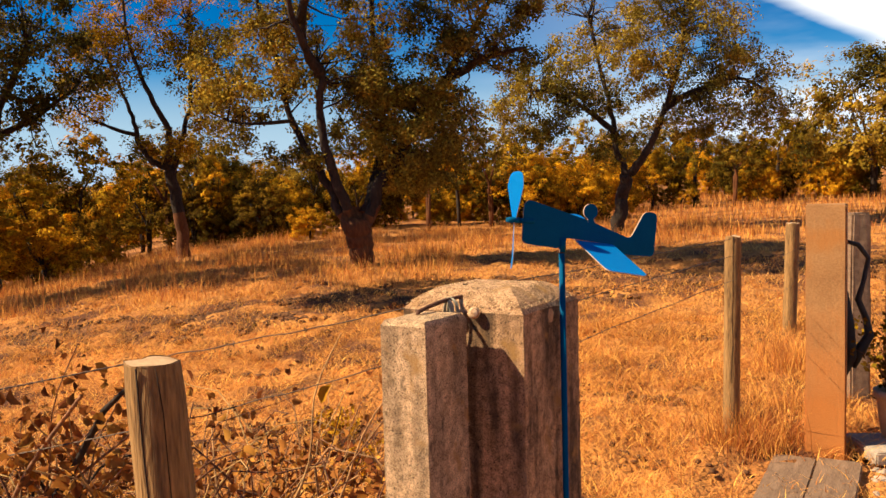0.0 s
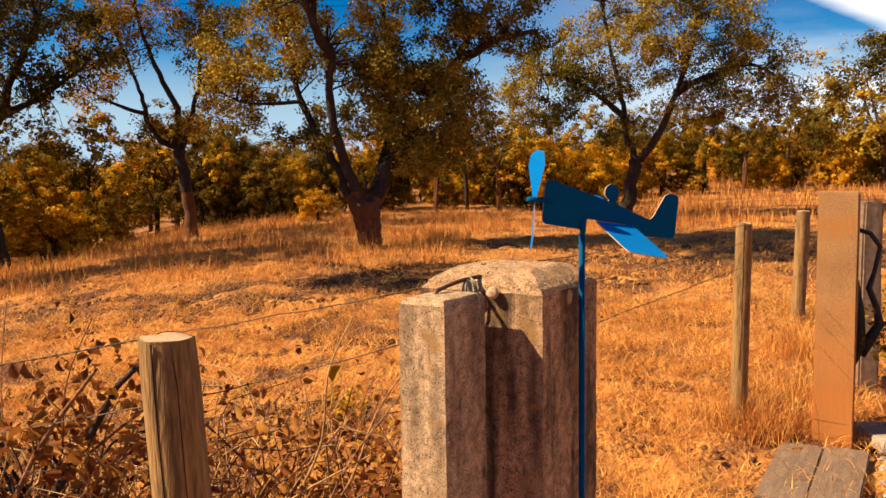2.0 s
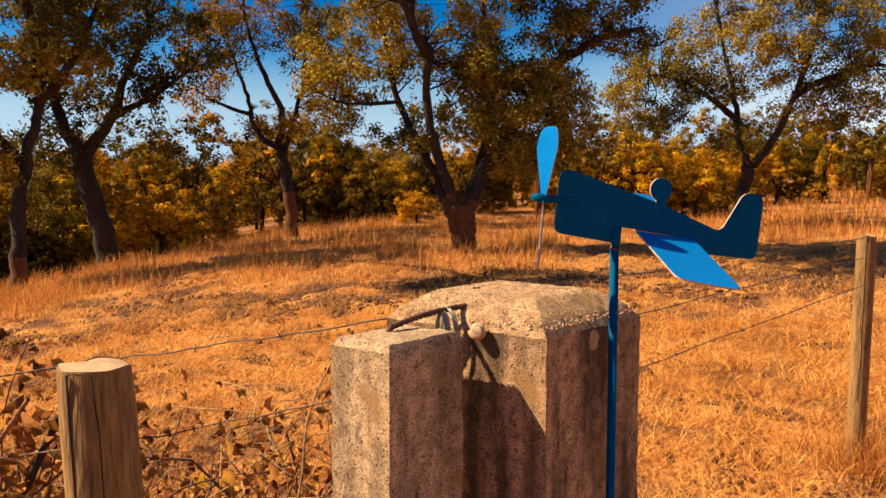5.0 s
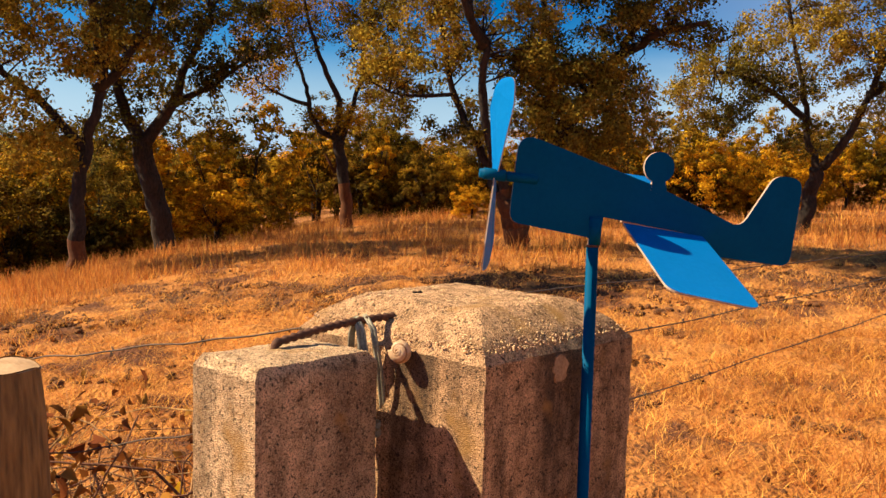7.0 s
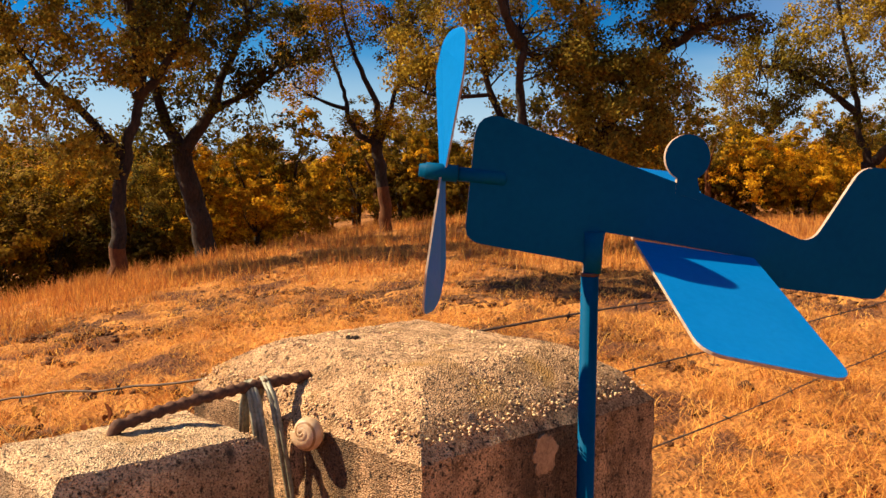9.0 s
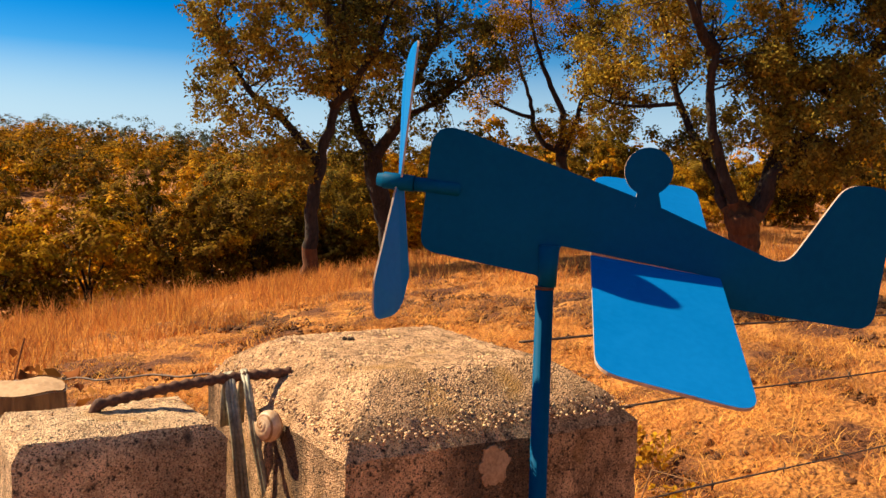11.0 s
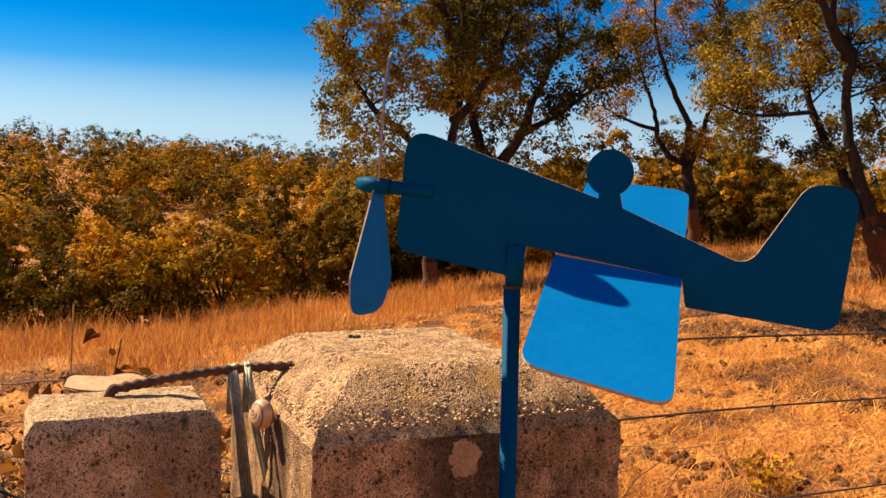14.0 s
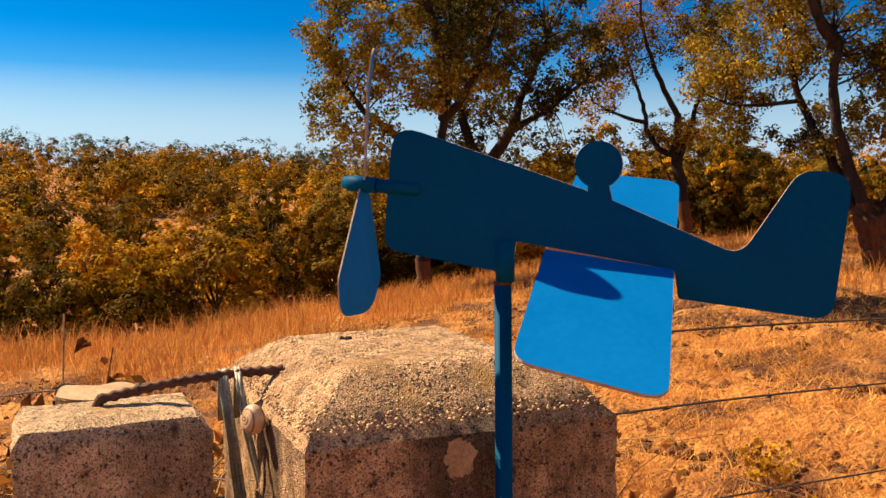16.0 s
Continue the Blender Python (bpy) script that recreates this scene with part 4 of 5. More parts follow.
def slab_post(name, corner, along, across, length, width, top, rise, inset, mat, label, rough_amt, cham=0.006):
    """An upright concrete post from the ground to top, with a hipped cap, its front corner given."""
    thing = empty(name, corner.x, corner.y, g(corner.x, corner.y), label, "post")
    z0 = g(corner.x, corner.y)
    bm = bmesh.new()
    nl, nw = 26, 26
    full = top - z0

    def at(a, b, z):
        return along * (a * length) + across * (b * width) + Vector((0, 0, z))

    ring_uv = [(k / nl, 0) for k in range(nl)] + [(1, k / nw) for k in range(nw)] + [(1 - k / nl, 1) for k in range(nl)] + [(0, 1 - k / nw) for k in range(nw)]
    levels = [-0.3, 0, full * 0.4, full * 0.6] + list(np.linspace(full * 0.7, full - cham, 46))
    rings = []
    for z in levels:
        rings.append([bm.verts.new(at(a, b, z)) for a, b in ring_uv])
    for r0, r1 in zip(rings, rings[1:]):
        for k in range(len(r0)):
            bm.faces.new((r0[k], r1[k], r1[(k + 1) % len(r0)], r0[(k + 1) % len(r0)]))
    # the cap, as rings that close in on a nearly flat middle
    steps, last = 16, rings[-1]
    for s in range(1, steps + 1):
        q = s / steps
        slope = min(1.0, q / inset)
        zz = full - cham + cham * min(1, q * 8) + rise * (slope - 0.12 * slope * slope)
        ring = [bm.verts.new(at(0.5 + (a - 0.5) * (1 - q * 0.96), 0.5 + (b - 0.5) * (1 - q * 0.96), zz)) for a, b in ring_uv]
        for k in range(len(ring)):
            bm.faces.new((last[k], ring[k], ring[(k + 1) % len(ring)], last[(k + 1) % len(ring)]))
        last = ring
    bm.faces.new(last)
    bmesh.ops.recalc_face_normals(bm, faces=list(bm.faces))
    roughen(bm, rough_amt * 0.8, 0.03, 3)
    roughen(bm, rough_amt, 0.008, 5)
    # worn arrises
    for e in bm.edges:
        e.smooth = not (len(e.link_faces) == 2 and e.calc_face_angle(0) > radians(35))
    part("body", bm, mat, thing, smooth=True)
    return thing


B = Vector((0.402, 1.484, 0))
block = slab_post("concrete_post", B, FWD, SIDE, 0.172, 0.193, 1.574, 0.028, 0.42, M_concrete, "thick weathered concrete gate post with a hipped rough top", 0.0011)
S = Vector((0.272, 1.410, 0))
stake = slab_post("concrete_stake", S, FWD, SIDE, 0.097, 0.069, 1.571, 0.004, 0.5, M_concrete_pale, "slim pale concrete stake leaning close to the gate post", 0.0009)

n = 5200
ga, gb = rng.uniform(0.01, 0.99, n), rng.uniform(0.01, 0.99, n)
edge = np.minimum(np.minimum(ga, 1 - ga), np.minimum(gb, 1 - gb)) * 2
slope = np.clip(edge / 0.96 / 0.42, 0, 1)
gz = 1.574 + 0.028 * (slope - 0.12 * slope ** 2) - 0.0006
gp_ = np.array(B)[None] + np.outer(ga * 0.172, FWD) + np.outer(gb * 0.193, SIDE) - np.array(block.location)[None] * np.array([1, 1, 0])
grains = scatter_lumps("aggregate", gp_[:, 0], gp_[:, 1], rng.uniform(0.0004, 0.0011, n), M_grain, "coarse pebbles showing in the worn concrete top", "pebbles", 0.7, z=gz - block.location.z)
for key in ("category",):
    del grains[key]
grains.parent = block
n = 900
ga, gb = rng.uniform(0.03, 0.97, n), rng.uniform(0.03, 0.97, n)
edge = np.minimum(np.minimum(ga, 1 - ga), np.minimum(gb, 1 - gb)) * 2
slope = np.clip(edge / 0.96 / 0.5, 0, 1)
gp_ = np.array(S)[None] + np.outer(ga * 0.097, FWD) + np.outer(gb * 0.069, SIDE) - np.array(stake.location)[None] * np.array([1, 1, 0])
grains = scatter_lumps("aggregate", gp_[:, 0], gp_[:, 1], rng.uniform(0.0003, 0.0008, n), M_grain, "fine pebbles showing in the worn concrete top", "pebbles", 0.7, z=1.571 + 0.004 * (slope - 0.12 * slope ** 2) - 0.0005 - stake.location.z)
for key in ("category",):
    del grains[key]
grains.parent = stake

# mortar spot on the shaded face
spot = bmesh.new()
bmesh.ops.create_circle(spot, cap_ends=True, segments=48, radius=1)
out_dir = Vector((FWD.y, -FWD.x, 0))
mid = B + FWD * 0.079 + out_dir * 0.0014
for v_ in spot.verts:
    a = math.atan2(v_.co.y, v_.co.x)
    r = 0.0085 * (1 + 0.3 * noise.noise(Vector((math.cos(a) * 1.6, math.sin(a) * 1.6, 2))) + 0.3 * noise.noise(Vector((math.cos(a) * 7, math.sin(a) * 7, 5))))
    v_.co = mid + FWD * (math.cos(a) * r) + Vector((0, 0, 1.556 + math.sin(a) * r * 1.15))
ext = bmesh.ops.extrude_face_region(spot, geom=list(spot.faces))
for v_ in [e for e in ext["geom"] if isinstance(e, bmesh.types.BMVert)]:
    v_.co -= out_dir * 0.004
for v_ in spot.verts:
    v_.co -= block.location
part("mortar_spot", spot, M_patch, block, "pale orange mortar spot")
lichen = bmesh.new()
for k in range(7):
    c = B + FWD * (0.064 + 0.0025 * math.cos(k * 2.4)) + SIDE * (0.128 + 0.0025 * math.sin(k * 2.4)) + Vector((0, 0, 1.5985)) - block.location
    bmesh.ops.create_icosphere(lichen, subdivisions=1, radius=0.0012 + 0.0004 * (k % 3), matrix=Matrix.Translation(c))
roughen(lichen, 0.0008, 0.002, 6)
part("lichen_spot", lichen, M_crack, block, "small black lichen crust")

# rusty reinforcing bar bent out of the stake
R0, R1 = Vector((0.259, 1.464, 1.578)), Vector((0.318, 1.549, 1.587))
rebar = empty("reinforcing_bar", R0.x, R0.y, R0.z, "rusty ribbed reinforcing bar bridging the two concrete posts", "steel bar")
bm = bmesh.new()
line, rad = [Vector((0.001, 0.001, -0.022)), Vector((0, 0, -0.006)), Vector((0.001, 0.002, -0.001))], [0.003, 0.003, 0.003]
for k in range(0, 66):
    q = k / 65
    line.append((R1 - R0) * (0.03 + 0.97 * q) + Vector((0, 0, 0.0028 * math.sin(q * math.pi))))
    rad.append(0.0024 + (0.0008 if k % 4 < 2 else 0))
tube_into(bm, line, rad, 10)
part("bar", bm, M_rust, rebar)

# wire turns hung over the bar
wires = empty("wire_loops", R0.x, R0.y, R0.z, "old grey-green wire loops hung over the rusty bar between the posts", "wire")
for k in range(5):
    top = R0 + (R1 - R0) * (0.64 + (0.012, 0.03, 0.042, 0.1, 0.115)[k]) + Vector((0, 0, 0.0045))
    out_ = out_dir * (0.006 + 0.002 * k)
    low = top + out_ * 0.6 + Vector((0, 0, -0.085 - 0.012 * (k % 3))) + FWD * (0.008 + 0.002 * k)
    pts = [top - out_dir * 0.006 + Vector((0, 0, -0.03)), top - out_dir * 0.005 + Vector((0, 0, -0.012)), top + Vector((0, 0, 0.0005)), top + out_ * 0.7 + Vector((0, 0, -0.008)), top + out_ + FWD * 0.003 + Vector((0, 0, -0.035)), low, low + Vector((0.002, 0, -0.1))]
    tube("strand", [p - R0 for p in pts], 0.0014, M_cord, wires, sides=6)
for k in range(2):
    p = R0 + (R1 - R0) * 0.72 + out_dir * 0.012 + Vector((0, 0, -0.075 - 0.006 * k))
    tube("knot", [p - R0 + out_dir * (0.006 * math.cos(a)) + FWD * (0.007 * math.sin(a)) + Vector((0, 0, 0.002 * a / 6)) for a in np.linspace(0, 9, 22)], 0.0012, M_cord, wires, sides=6)

# snail on the wire
SN = Vector((0.3355, 1.512, 1.569))
snail = empty("snail", SN.x, SN.y, SN.z, "pale banded snail shell stuck beside the wires", "snail")
bm = bmesh.new()
line, rad = [], []
axis_s = Vector((-0.2, -0.95, 0.15)).normalized()
su = axis_s.cross(Vector((0, 0, 1))).normalized()
sv = axis_s.cross(su)
for k in range(70):
    a = k / 69 * 2 * math.pi * 2.6
    q = 1 - k / 69
    r = 0.0040 * q ** 1.15 + 0.0003
    line.append((su * math.cos(a) + sv * math.sin(a)) * r + axis_s * (0.0066 * (1 - q)))
    rad.append(0.0054 * q ** 0.95 + 0.0005)
tube_into(bm, line, rad, 24)
bm.faces.ensure_lookup_table()
for i, f in enumerate(bm.faces):
    f.material_index = 1 if i % 24 in (5, 11, 16) else 0
part("shell", bm, [M_snail, M_snail_band], snail)

# ---- the whirligig plane ----
PX, PY = 0.464, 1.562
PHI = radians(20)
HX = Vector((math.cos(PHI), math.sin(PHI), 0))
NX = Vector((-math.sin(PHI), math.cos(PHI), 0))
plane = empty("whirligig_plane", PX, PY, g(PX, PY), "blue-painted sheet-metal plane whirligig on a steel rod", "whirligig")
PB = Vector((0, 0, -plane.location.z))


def fillet(corners, steps=6):
    """Round each (s, z, radius) corner of an outline."""
    out = []
    for i, (s, z, r) in enumerate(corners):
        p = Vector((s, z))
        a, b = Vector(corners[i - 1][:2]) - p, Vector(corners[(i + 1) % len(corners)][:2]) - p
        half = a.angle(b) / 2
        t = min(r / math.tan(half), a.length * 0.48, b.length * 0.48)
        p0, p1 = p + a.normalized() * t, p + b.normalized() * t
        for k in range(steps + 1):
            q = k / steps
            out.append(p0 * (1 - q) ** 2 + p * (2 * q * (1 - q)) + p1 * q * q)
    return out


def plate(name, outline, to_world, thick, label="", mats=None, bevel=True):
    """A cut sheet: outline points through to_world(s, z, depth), with bright worn edges."""
    bm = bmesh.new()
    rows = [[bm.verts.new(to_world(p[0], p[1], d)) for p in outline] for d in (-thick / 2, thick / 2)]
    bm.faces.new(rows[0]).material_index = 0
    bm.faces.new(list(reversed(rows[1]))).material_index = 0
    for k in range(len(outline)):
        q = (k + 1) % len(outline)
        bm.faces.new((rows[0][k], rows[0][q], rows[1][q], rows[1][k])).material_index = 1
    bmesh.ops.recalc_face_normals(bm, faces=list(bm.faces))
    return part(name, bm, mats or [M_blue_shaded, M_edge], plane, label)


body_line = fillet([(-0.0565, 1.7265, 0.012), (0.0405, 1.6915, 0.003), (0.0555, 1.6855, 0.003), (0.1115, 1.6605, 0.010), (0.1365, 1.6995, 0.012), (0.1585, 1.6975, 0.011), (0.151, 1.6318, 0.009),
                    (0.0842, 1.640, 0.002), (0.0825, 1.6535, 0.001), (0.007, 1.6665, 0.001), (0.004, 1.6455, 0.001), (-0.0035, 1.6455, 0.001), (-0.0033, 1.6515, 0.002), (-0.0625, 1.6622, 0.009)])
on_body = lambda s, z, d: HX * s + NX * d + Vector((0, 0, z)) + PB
plate("fuselage", body_line, on_body, 0.0024, "blue cut-out plane body with shade in its colour")
head = [(0.0472 + 0.0113 * math.cos(a), 1.7033 + 0.0113 * math.sin(a)) for a in np.linspace(0, 2 * math.pi, 33)[:-1]]
plate("cockpit_disc", head, on_body, 0.0028, "blue round cut-out with shade in its colour, on top of the body")
plate("cockpit_neck", [(0.0415, 1.686), (0.0545, 1.682), (0.0515, 1.697), (0.0425, 1.697)], on_body, 0.0027)
# the wings lean down towards the gate
TAU = radians(22)
CH = (HX * 0.06007 + Vector((0, 0, -0.00895))).normalized()
DW = -NX * math.cos(TAU) - Vector((0, 0, math.sin(TAU)))
WN = CH.cross(DW).normalized()
ROOT = HX * 0.0224 + Vector((0, 0, 1.6625)) + PB
on_wing = lambda s, w, d: ROOT + CH * s + DW * w + WN * d
plate("wing", fillet([(-0.001, 0.0015, 0.001), (0.0605, 0.0015, 0.001), (0.0612, 0.105, 0.010), (0.0005, 0.0985, 0.012)]), on_wing, 0.0016, "blue wing with sunlight in its colour and a worn bare edge", [M_blue_sunlit, M_edge])
plate("wing", fillet([(-0.001, -0.0015, 0.001), (0.0605, -0.0015, 0.001), (0.061, -0.110, 0.010), (0.002, -0.104, 0.012)]), on_wing, 0.0016, "blue wing with sunlight in its colour and a worn bare edge", [M_blue_sunlit, M_edge])
tube("rod", [Vector((0, 0, -0.1)), Vector((0, 0, 0.8)), Vector((0, 0, 1.6455)) + PB], 0.0044, M_blue_shaded, plane, "blue painted steel rod", sides=18)
tube("collar", [HX * 0.0012 + Vector((0, 0, 1.6462)) + PB, HX * 0.0014 + Vector((0, 0, 1.6665)) + PB], [0.0044, 0.0052], M_blue_shaded, plane, "blue sleeve under the body", sides=16)
tube("rust_ring", [Vector((0, 0, 1.6448)) + PB, Vector((0, 0, 1.6464)) + PB], 0.0047, M_rust, plane, "rusty joint", sides=16)
AX = HX * 1.0 + Vector((0, 0, -0.1))
shaft0 = HX * -0.0845 + Vector((0, 0, 1.6965)) + PB
tube("shaft", [shaft0 + AX * 0.019, shaft0 + AX * 0.041, shaft0 + AX * 0.0425], [0.0036, 0.0036, 0.002], M_blue_shaded, plane, "blue tube shaft", sides=14)
prop = tube("propeller_hub", [shaft0, shaft0 + AX * 0.003, shaft0 + AX * 0.0032, shaft0 + AX * 0.0185], [0.0031, 0.0037, 0.0042, 0.0042], M_blue_shaded, plane, "blue hub with a worn end", sides=14)
PIT = radians(20)
for sign in (1, -1):
    rad_dir = (Vector((0, 0, 1)) + HX * 0.1) * sign
    chord = (NX * math.cos(PIT) - HX * math.sin(PIT) * sign).normalized()
    thick_dir = rad_dir.cross(chord).normalized()
    origin = shaft0 + AX * 0.0115
    line = fillet([(0.002, -0.0035, 0.001), (0.002, 0.0035, 0.001), (0.048, 0.0165, 0.012), (0.0685, 0.0125, 0.012), (0.0685, -0.0125, 0.012), (0.048, -0.0165, 0.012)])
    bm = bmesh.new()
    rows = [[bm.verts.new(origin + rad_dir * p[0] + chord * p[1] + thick_dir * (d + 0.0016 * (p[1] / 0.016) ** 2)) for p in line] for d in (-0.0005, 0.0005)]
    bm.faces.new(rows[0])
    bm.faces.new(list(reversed(rows[1])))
    for k in range(len(line)):
        q = (k + 1) % len(line)
        bm.faces.new((rows[0][k], rows[0][q], rows[1][q], rows[1][k])).material_index = 1
    bmesh.ops.recalc_face_normals(bm, faces=list(bm.faces))
    part("blade", bm, [M_blue_sunlit, M_edge], prop, "blue propeller blade with a bare edge")

# ---- wooden fence posts ----


def round_post(x, y, r, top, lean, label, crack=True, seed=0.0):
    z0 = g(x, y)
    thing = empty("fence_post", x, y, z0, label, "post", "wooden fence posts")
    bm = bmesh.new()
    sides, levels = 36, 30
    rings = []
    for k in range(levels + 1):
        z = -0.2 + (top - z0 + 0.2) * k / levels
        ring = []
        for i in range(sides):
            a = 2 * math.pi * i / sides
            rr = r * (1 + 0.05 * noise.noise(Vector((math.cos(a) * 1.5 + seed, math.sin(a) * 1.5, z * 1.1))) + 0.02 * noise.noise(Vector((math.cos(a) * 7, math.sin(a) * 7, z * 2 + seed))))
            if k == levels:
                rr *= 0.94
            ring.append(bm.verts.new((math.cos(a) * rr + lean[0] * z, math.sin(a) * rr + lean[1] * z, z + (0.012 * noise.noise(Vector((math.cos(a), math.sin(a), seed))) if k == levels else 0))))
        rings.append(ring)
    for a, b in zip(rings, rings[1:]):
        for i in range(sides):
            bm.faces.new((a[i], a[(i + 1) % sides], b[(i + 1) % sides], b[i])).smooth = True
    part("shaft", bm, M_post, thing)
    cap = bmesh.new()
    tz = top - z0
    prev = [cap.verts.new((math.cos(2 * math.pi * i / sides) * r * 0.955 + lean[0] * tz, math.sin(2 * math.pi * i / sides) * r * 0.955 + lean[1] * tz, tz - 0.002 + 0.012 * noise.noise(Vector((math.cos(2 * math.pi * i / sides), math.sin(2 * math.pi * i / sides), seed))))) for i in range(sides)]
    centre = cap.verts.new((lean[0] * tz, lean[1] * tz, tz + 0.005))
    for i in range(sides):
        cap.faces.new((prev[i], prev[(i + 1) % sides], centre)).smooth = True
    part("end_grain", cap, M_post_end, thing, "pale sawn top")
    if crack:
        for a in ((-1.82, 0.0016), (-1.05, 0.0009)):
            pts = []
            for k in range(14):
                z = tz * (0.3 + 0.697 * k / 13)
                ang = a[0] + 0.16 * noise.noise(Vector((k * 0.33, a[0], 0))) + 0.05 * noise.noise(Vector((k * 1.7, a[0], 3)))
                rr = r * (1 + 0.05 * noise.noise(Vector((math.cos(ang) * 1.5 + seed, math.sin(ang) * 1.5, z * 1.1)))) * 1.002
                pts.append((math.cos(ang) * rr + lean[0] * z, math.sin(ang) * rr + lean[1] * z, z))
            tube("drying_crack", pts, a[1], M_crack, thing, sides=5)
    return thing


round_post(-0.137, 1.755, 0.0495, 1.463, (-0.054, 0.0), "short round wooden fence post with drying cracks beside the dead vine", seed=1.0)
round_post(1.93, 5.66, 0.05, 1.395, (0.012, 0), "slim round wooden fence post in dry grass", seed=4.0)
round_post(3.33, 8.5, 0.062, 1.32, (0.03, 0), "further round wooden fence post behind the gate post", crack=False, seed=7.0)

# ---- barbed wire ----


def barbed(name, a, b, sag, label):
    a, b = Vector(a), Vector(b)
    thing = empty(name, a.x, a.y, a.z, label, "wire", "barbed fence wires")
    n = max(8, int((b - a).length * 40))
    d = (b - a).normalized()
    s = d.cross(Vector((0, 0, 1))).normalized()
    t = s.cross(d)
    for ph in (0, math.pi):
        pts = []
        for k in range(n + 1):
            q = k / n
            w = q * (b - a).length * 2 * math.pi / 0.05 + ph
            pts.append((b - a) * q + Vector((0, 0, -sag * 4 * q * (1 - q) + 0.004 * noise.noise(Vector((q * 9, a.x, 0))))) + (s * math.cos(w) + t * math.sin(w)) * 0.0012)
        tube("strand", pts, 0.0010, M_wire, thing, sides=4)
    for k in range(1, int((b - a).length / 0.14)):
        q = k * 0.14 / (b - a).length
        c = (b - a) * q + Vector((0, 0, -sag * 4 * q * (1 - q)))
        bm = bmesh.new()
        for j in range(2):
            e = (s * rng.normal() + t * rng.normal()).normalized()
            tube_into(bm, [c - e * 0.0065 + d * 0.003 * j, c - d * 0.002, c + d * 0.002, c + e * 0.0065 - d * 0.003 * j], [0.0003, 0.001, 0.001, 0.0003], 4)
        part("barb", bm, M_wire, thing)
    return thing


barbed("barbed_wire", (-0.214, 1.812, 1.459), (0.262, 1.69, 1.560), 0.003, "rusty barbed wire strung to the concrete post")
barbed("barbed_wire", (-0.216, 1.812, 1.337), (0.25, 1.69, 1.478), 0.004, "rusty barbed wire strung to the concrete post")
barbed("barbed_wire", (-2.6, 2.42, 0.96), (-0.214, 1.812, 1.459), 0.0, "rusty barbed wire running along the vine")
barbed("barbed_wire", (-2.6, 2.42, 0.78), (-0.216, 1.812, 1.337), 0.0, "rusty barbed wire running along the vine")
barbed("barbed_wire", (0.35, 1.80, 1.568), (1.93, 5.60, 1.385), 0.0, "rusty barbed wire to the next wooden post")
barbed("barbed_wire", (0.35, 1.80, 1.501), (1.93, 5.60, 1.28), 0.0, "rusty barbed wire to the next wooden post")
barbed("barbed_wire", (0.35, 1.80, 1.410), (1.93, 5.60, 1.13), 0.0, "rusty barbed wire to the next wooden post")
barbed("barbed_wire", (1.95, 5.70, 1.15), (3.4, 8.42, 1.1), 0.02, "rusty barbed wire between wooden posts")
barbed("barbed_wire", (1.95, 5.70, 0.85), (3.4, 8.42, 0.8), 0.02, "rusty barbed wire between wooden posts")

# ---- dead vine along the fence ----
vine = empty("dead_vine", -0.5, 1.95, g(-0.5, 1.95), "tangle of dead vine with curled brown and a few yellow leaves", "vine")
bm = bmesh.new()
tips = []
for k in range(1500):
    x0, y0 = rng.uniform(-2.0, 0.05), rng.uniform(1.86, 2.5)
    p = Vector((x0, y0, rng.uniform(0.0, 0.7)))
    d = Vector((rng.normal(0.1, 0.5), rng.normal(0, 0.22), rng.uniform(0.5, 1.2))).normalized()
    pts = [p - vine.location]
    lim = 1.2 - 0.26 * max(0, -x0 - 0.3) + 0.12 * noise.noise(Vector((x0 * 2, y0, 0)))
    for j in range(9):
        d = (d + Vector(rng.normal(0, 0.28, 3)) + (Vector((0, 0, -0.35)) if p.z > lim - 0.1 else Vector((0, 0, 0)))).normalized()
        p = p + d * 0.11
        if p.z > lim:
            p.z = lim - 0.02
        pts.append(p - vine.location)
        if j > 1:
            if p.x < 0.3 and p.y > 1.8:
                tips.append((p - vine.location)[:])
    tube_into(bm, pts, [(0.0030 - 0.00026 * j) * (0.55 + 0.5 * (k % 3)) for j in range(len(pts))], 5, cap=False)
for a, b, r in (((-0.62, 1.95, 0.9), (-0.60, 1.93, 1.50), 0.0028), ((-0.02, 1.9, 1.15), (0.075, 1.93, 1.475), 0.0026), ((0.0, 1.95, 1.05), (0.2, 1.95, 1.40), 0.0028), ((-0.75, 1.98, 0.9), (-0.40, 1.86, 1.38), 0.007), ((-0.55, 1.95, 1.1), (-0.42, 1.9, 1.47), 0.0022), ((-0.3, 1.9, 0.95), (0.1, 1.92, 1.2), 0.003), ((-0.9, 1.95, 0.8), (-0.35, 1.95, 1.28), 0.005), ((-0.1, 1.93, 0.9), (0.16, 1.9, 1.32), 0.0026)):
    a, b = Vector(a) - vine.location, Vector(b) - vine.location
    tube_into(bm, [a + (b - a) * q + Vector((0.012 * math.sin(q * 7), 0, 0)) for q in np.linspace(0, 1, 9)], [r * (1 - 0.5 * q) for q in np.linspace(0, 1, 9)], 6, cap=False)
tagged(part("stem_tangle", bm, M_stem, vine, "thin brown stems"), kind="stuff")


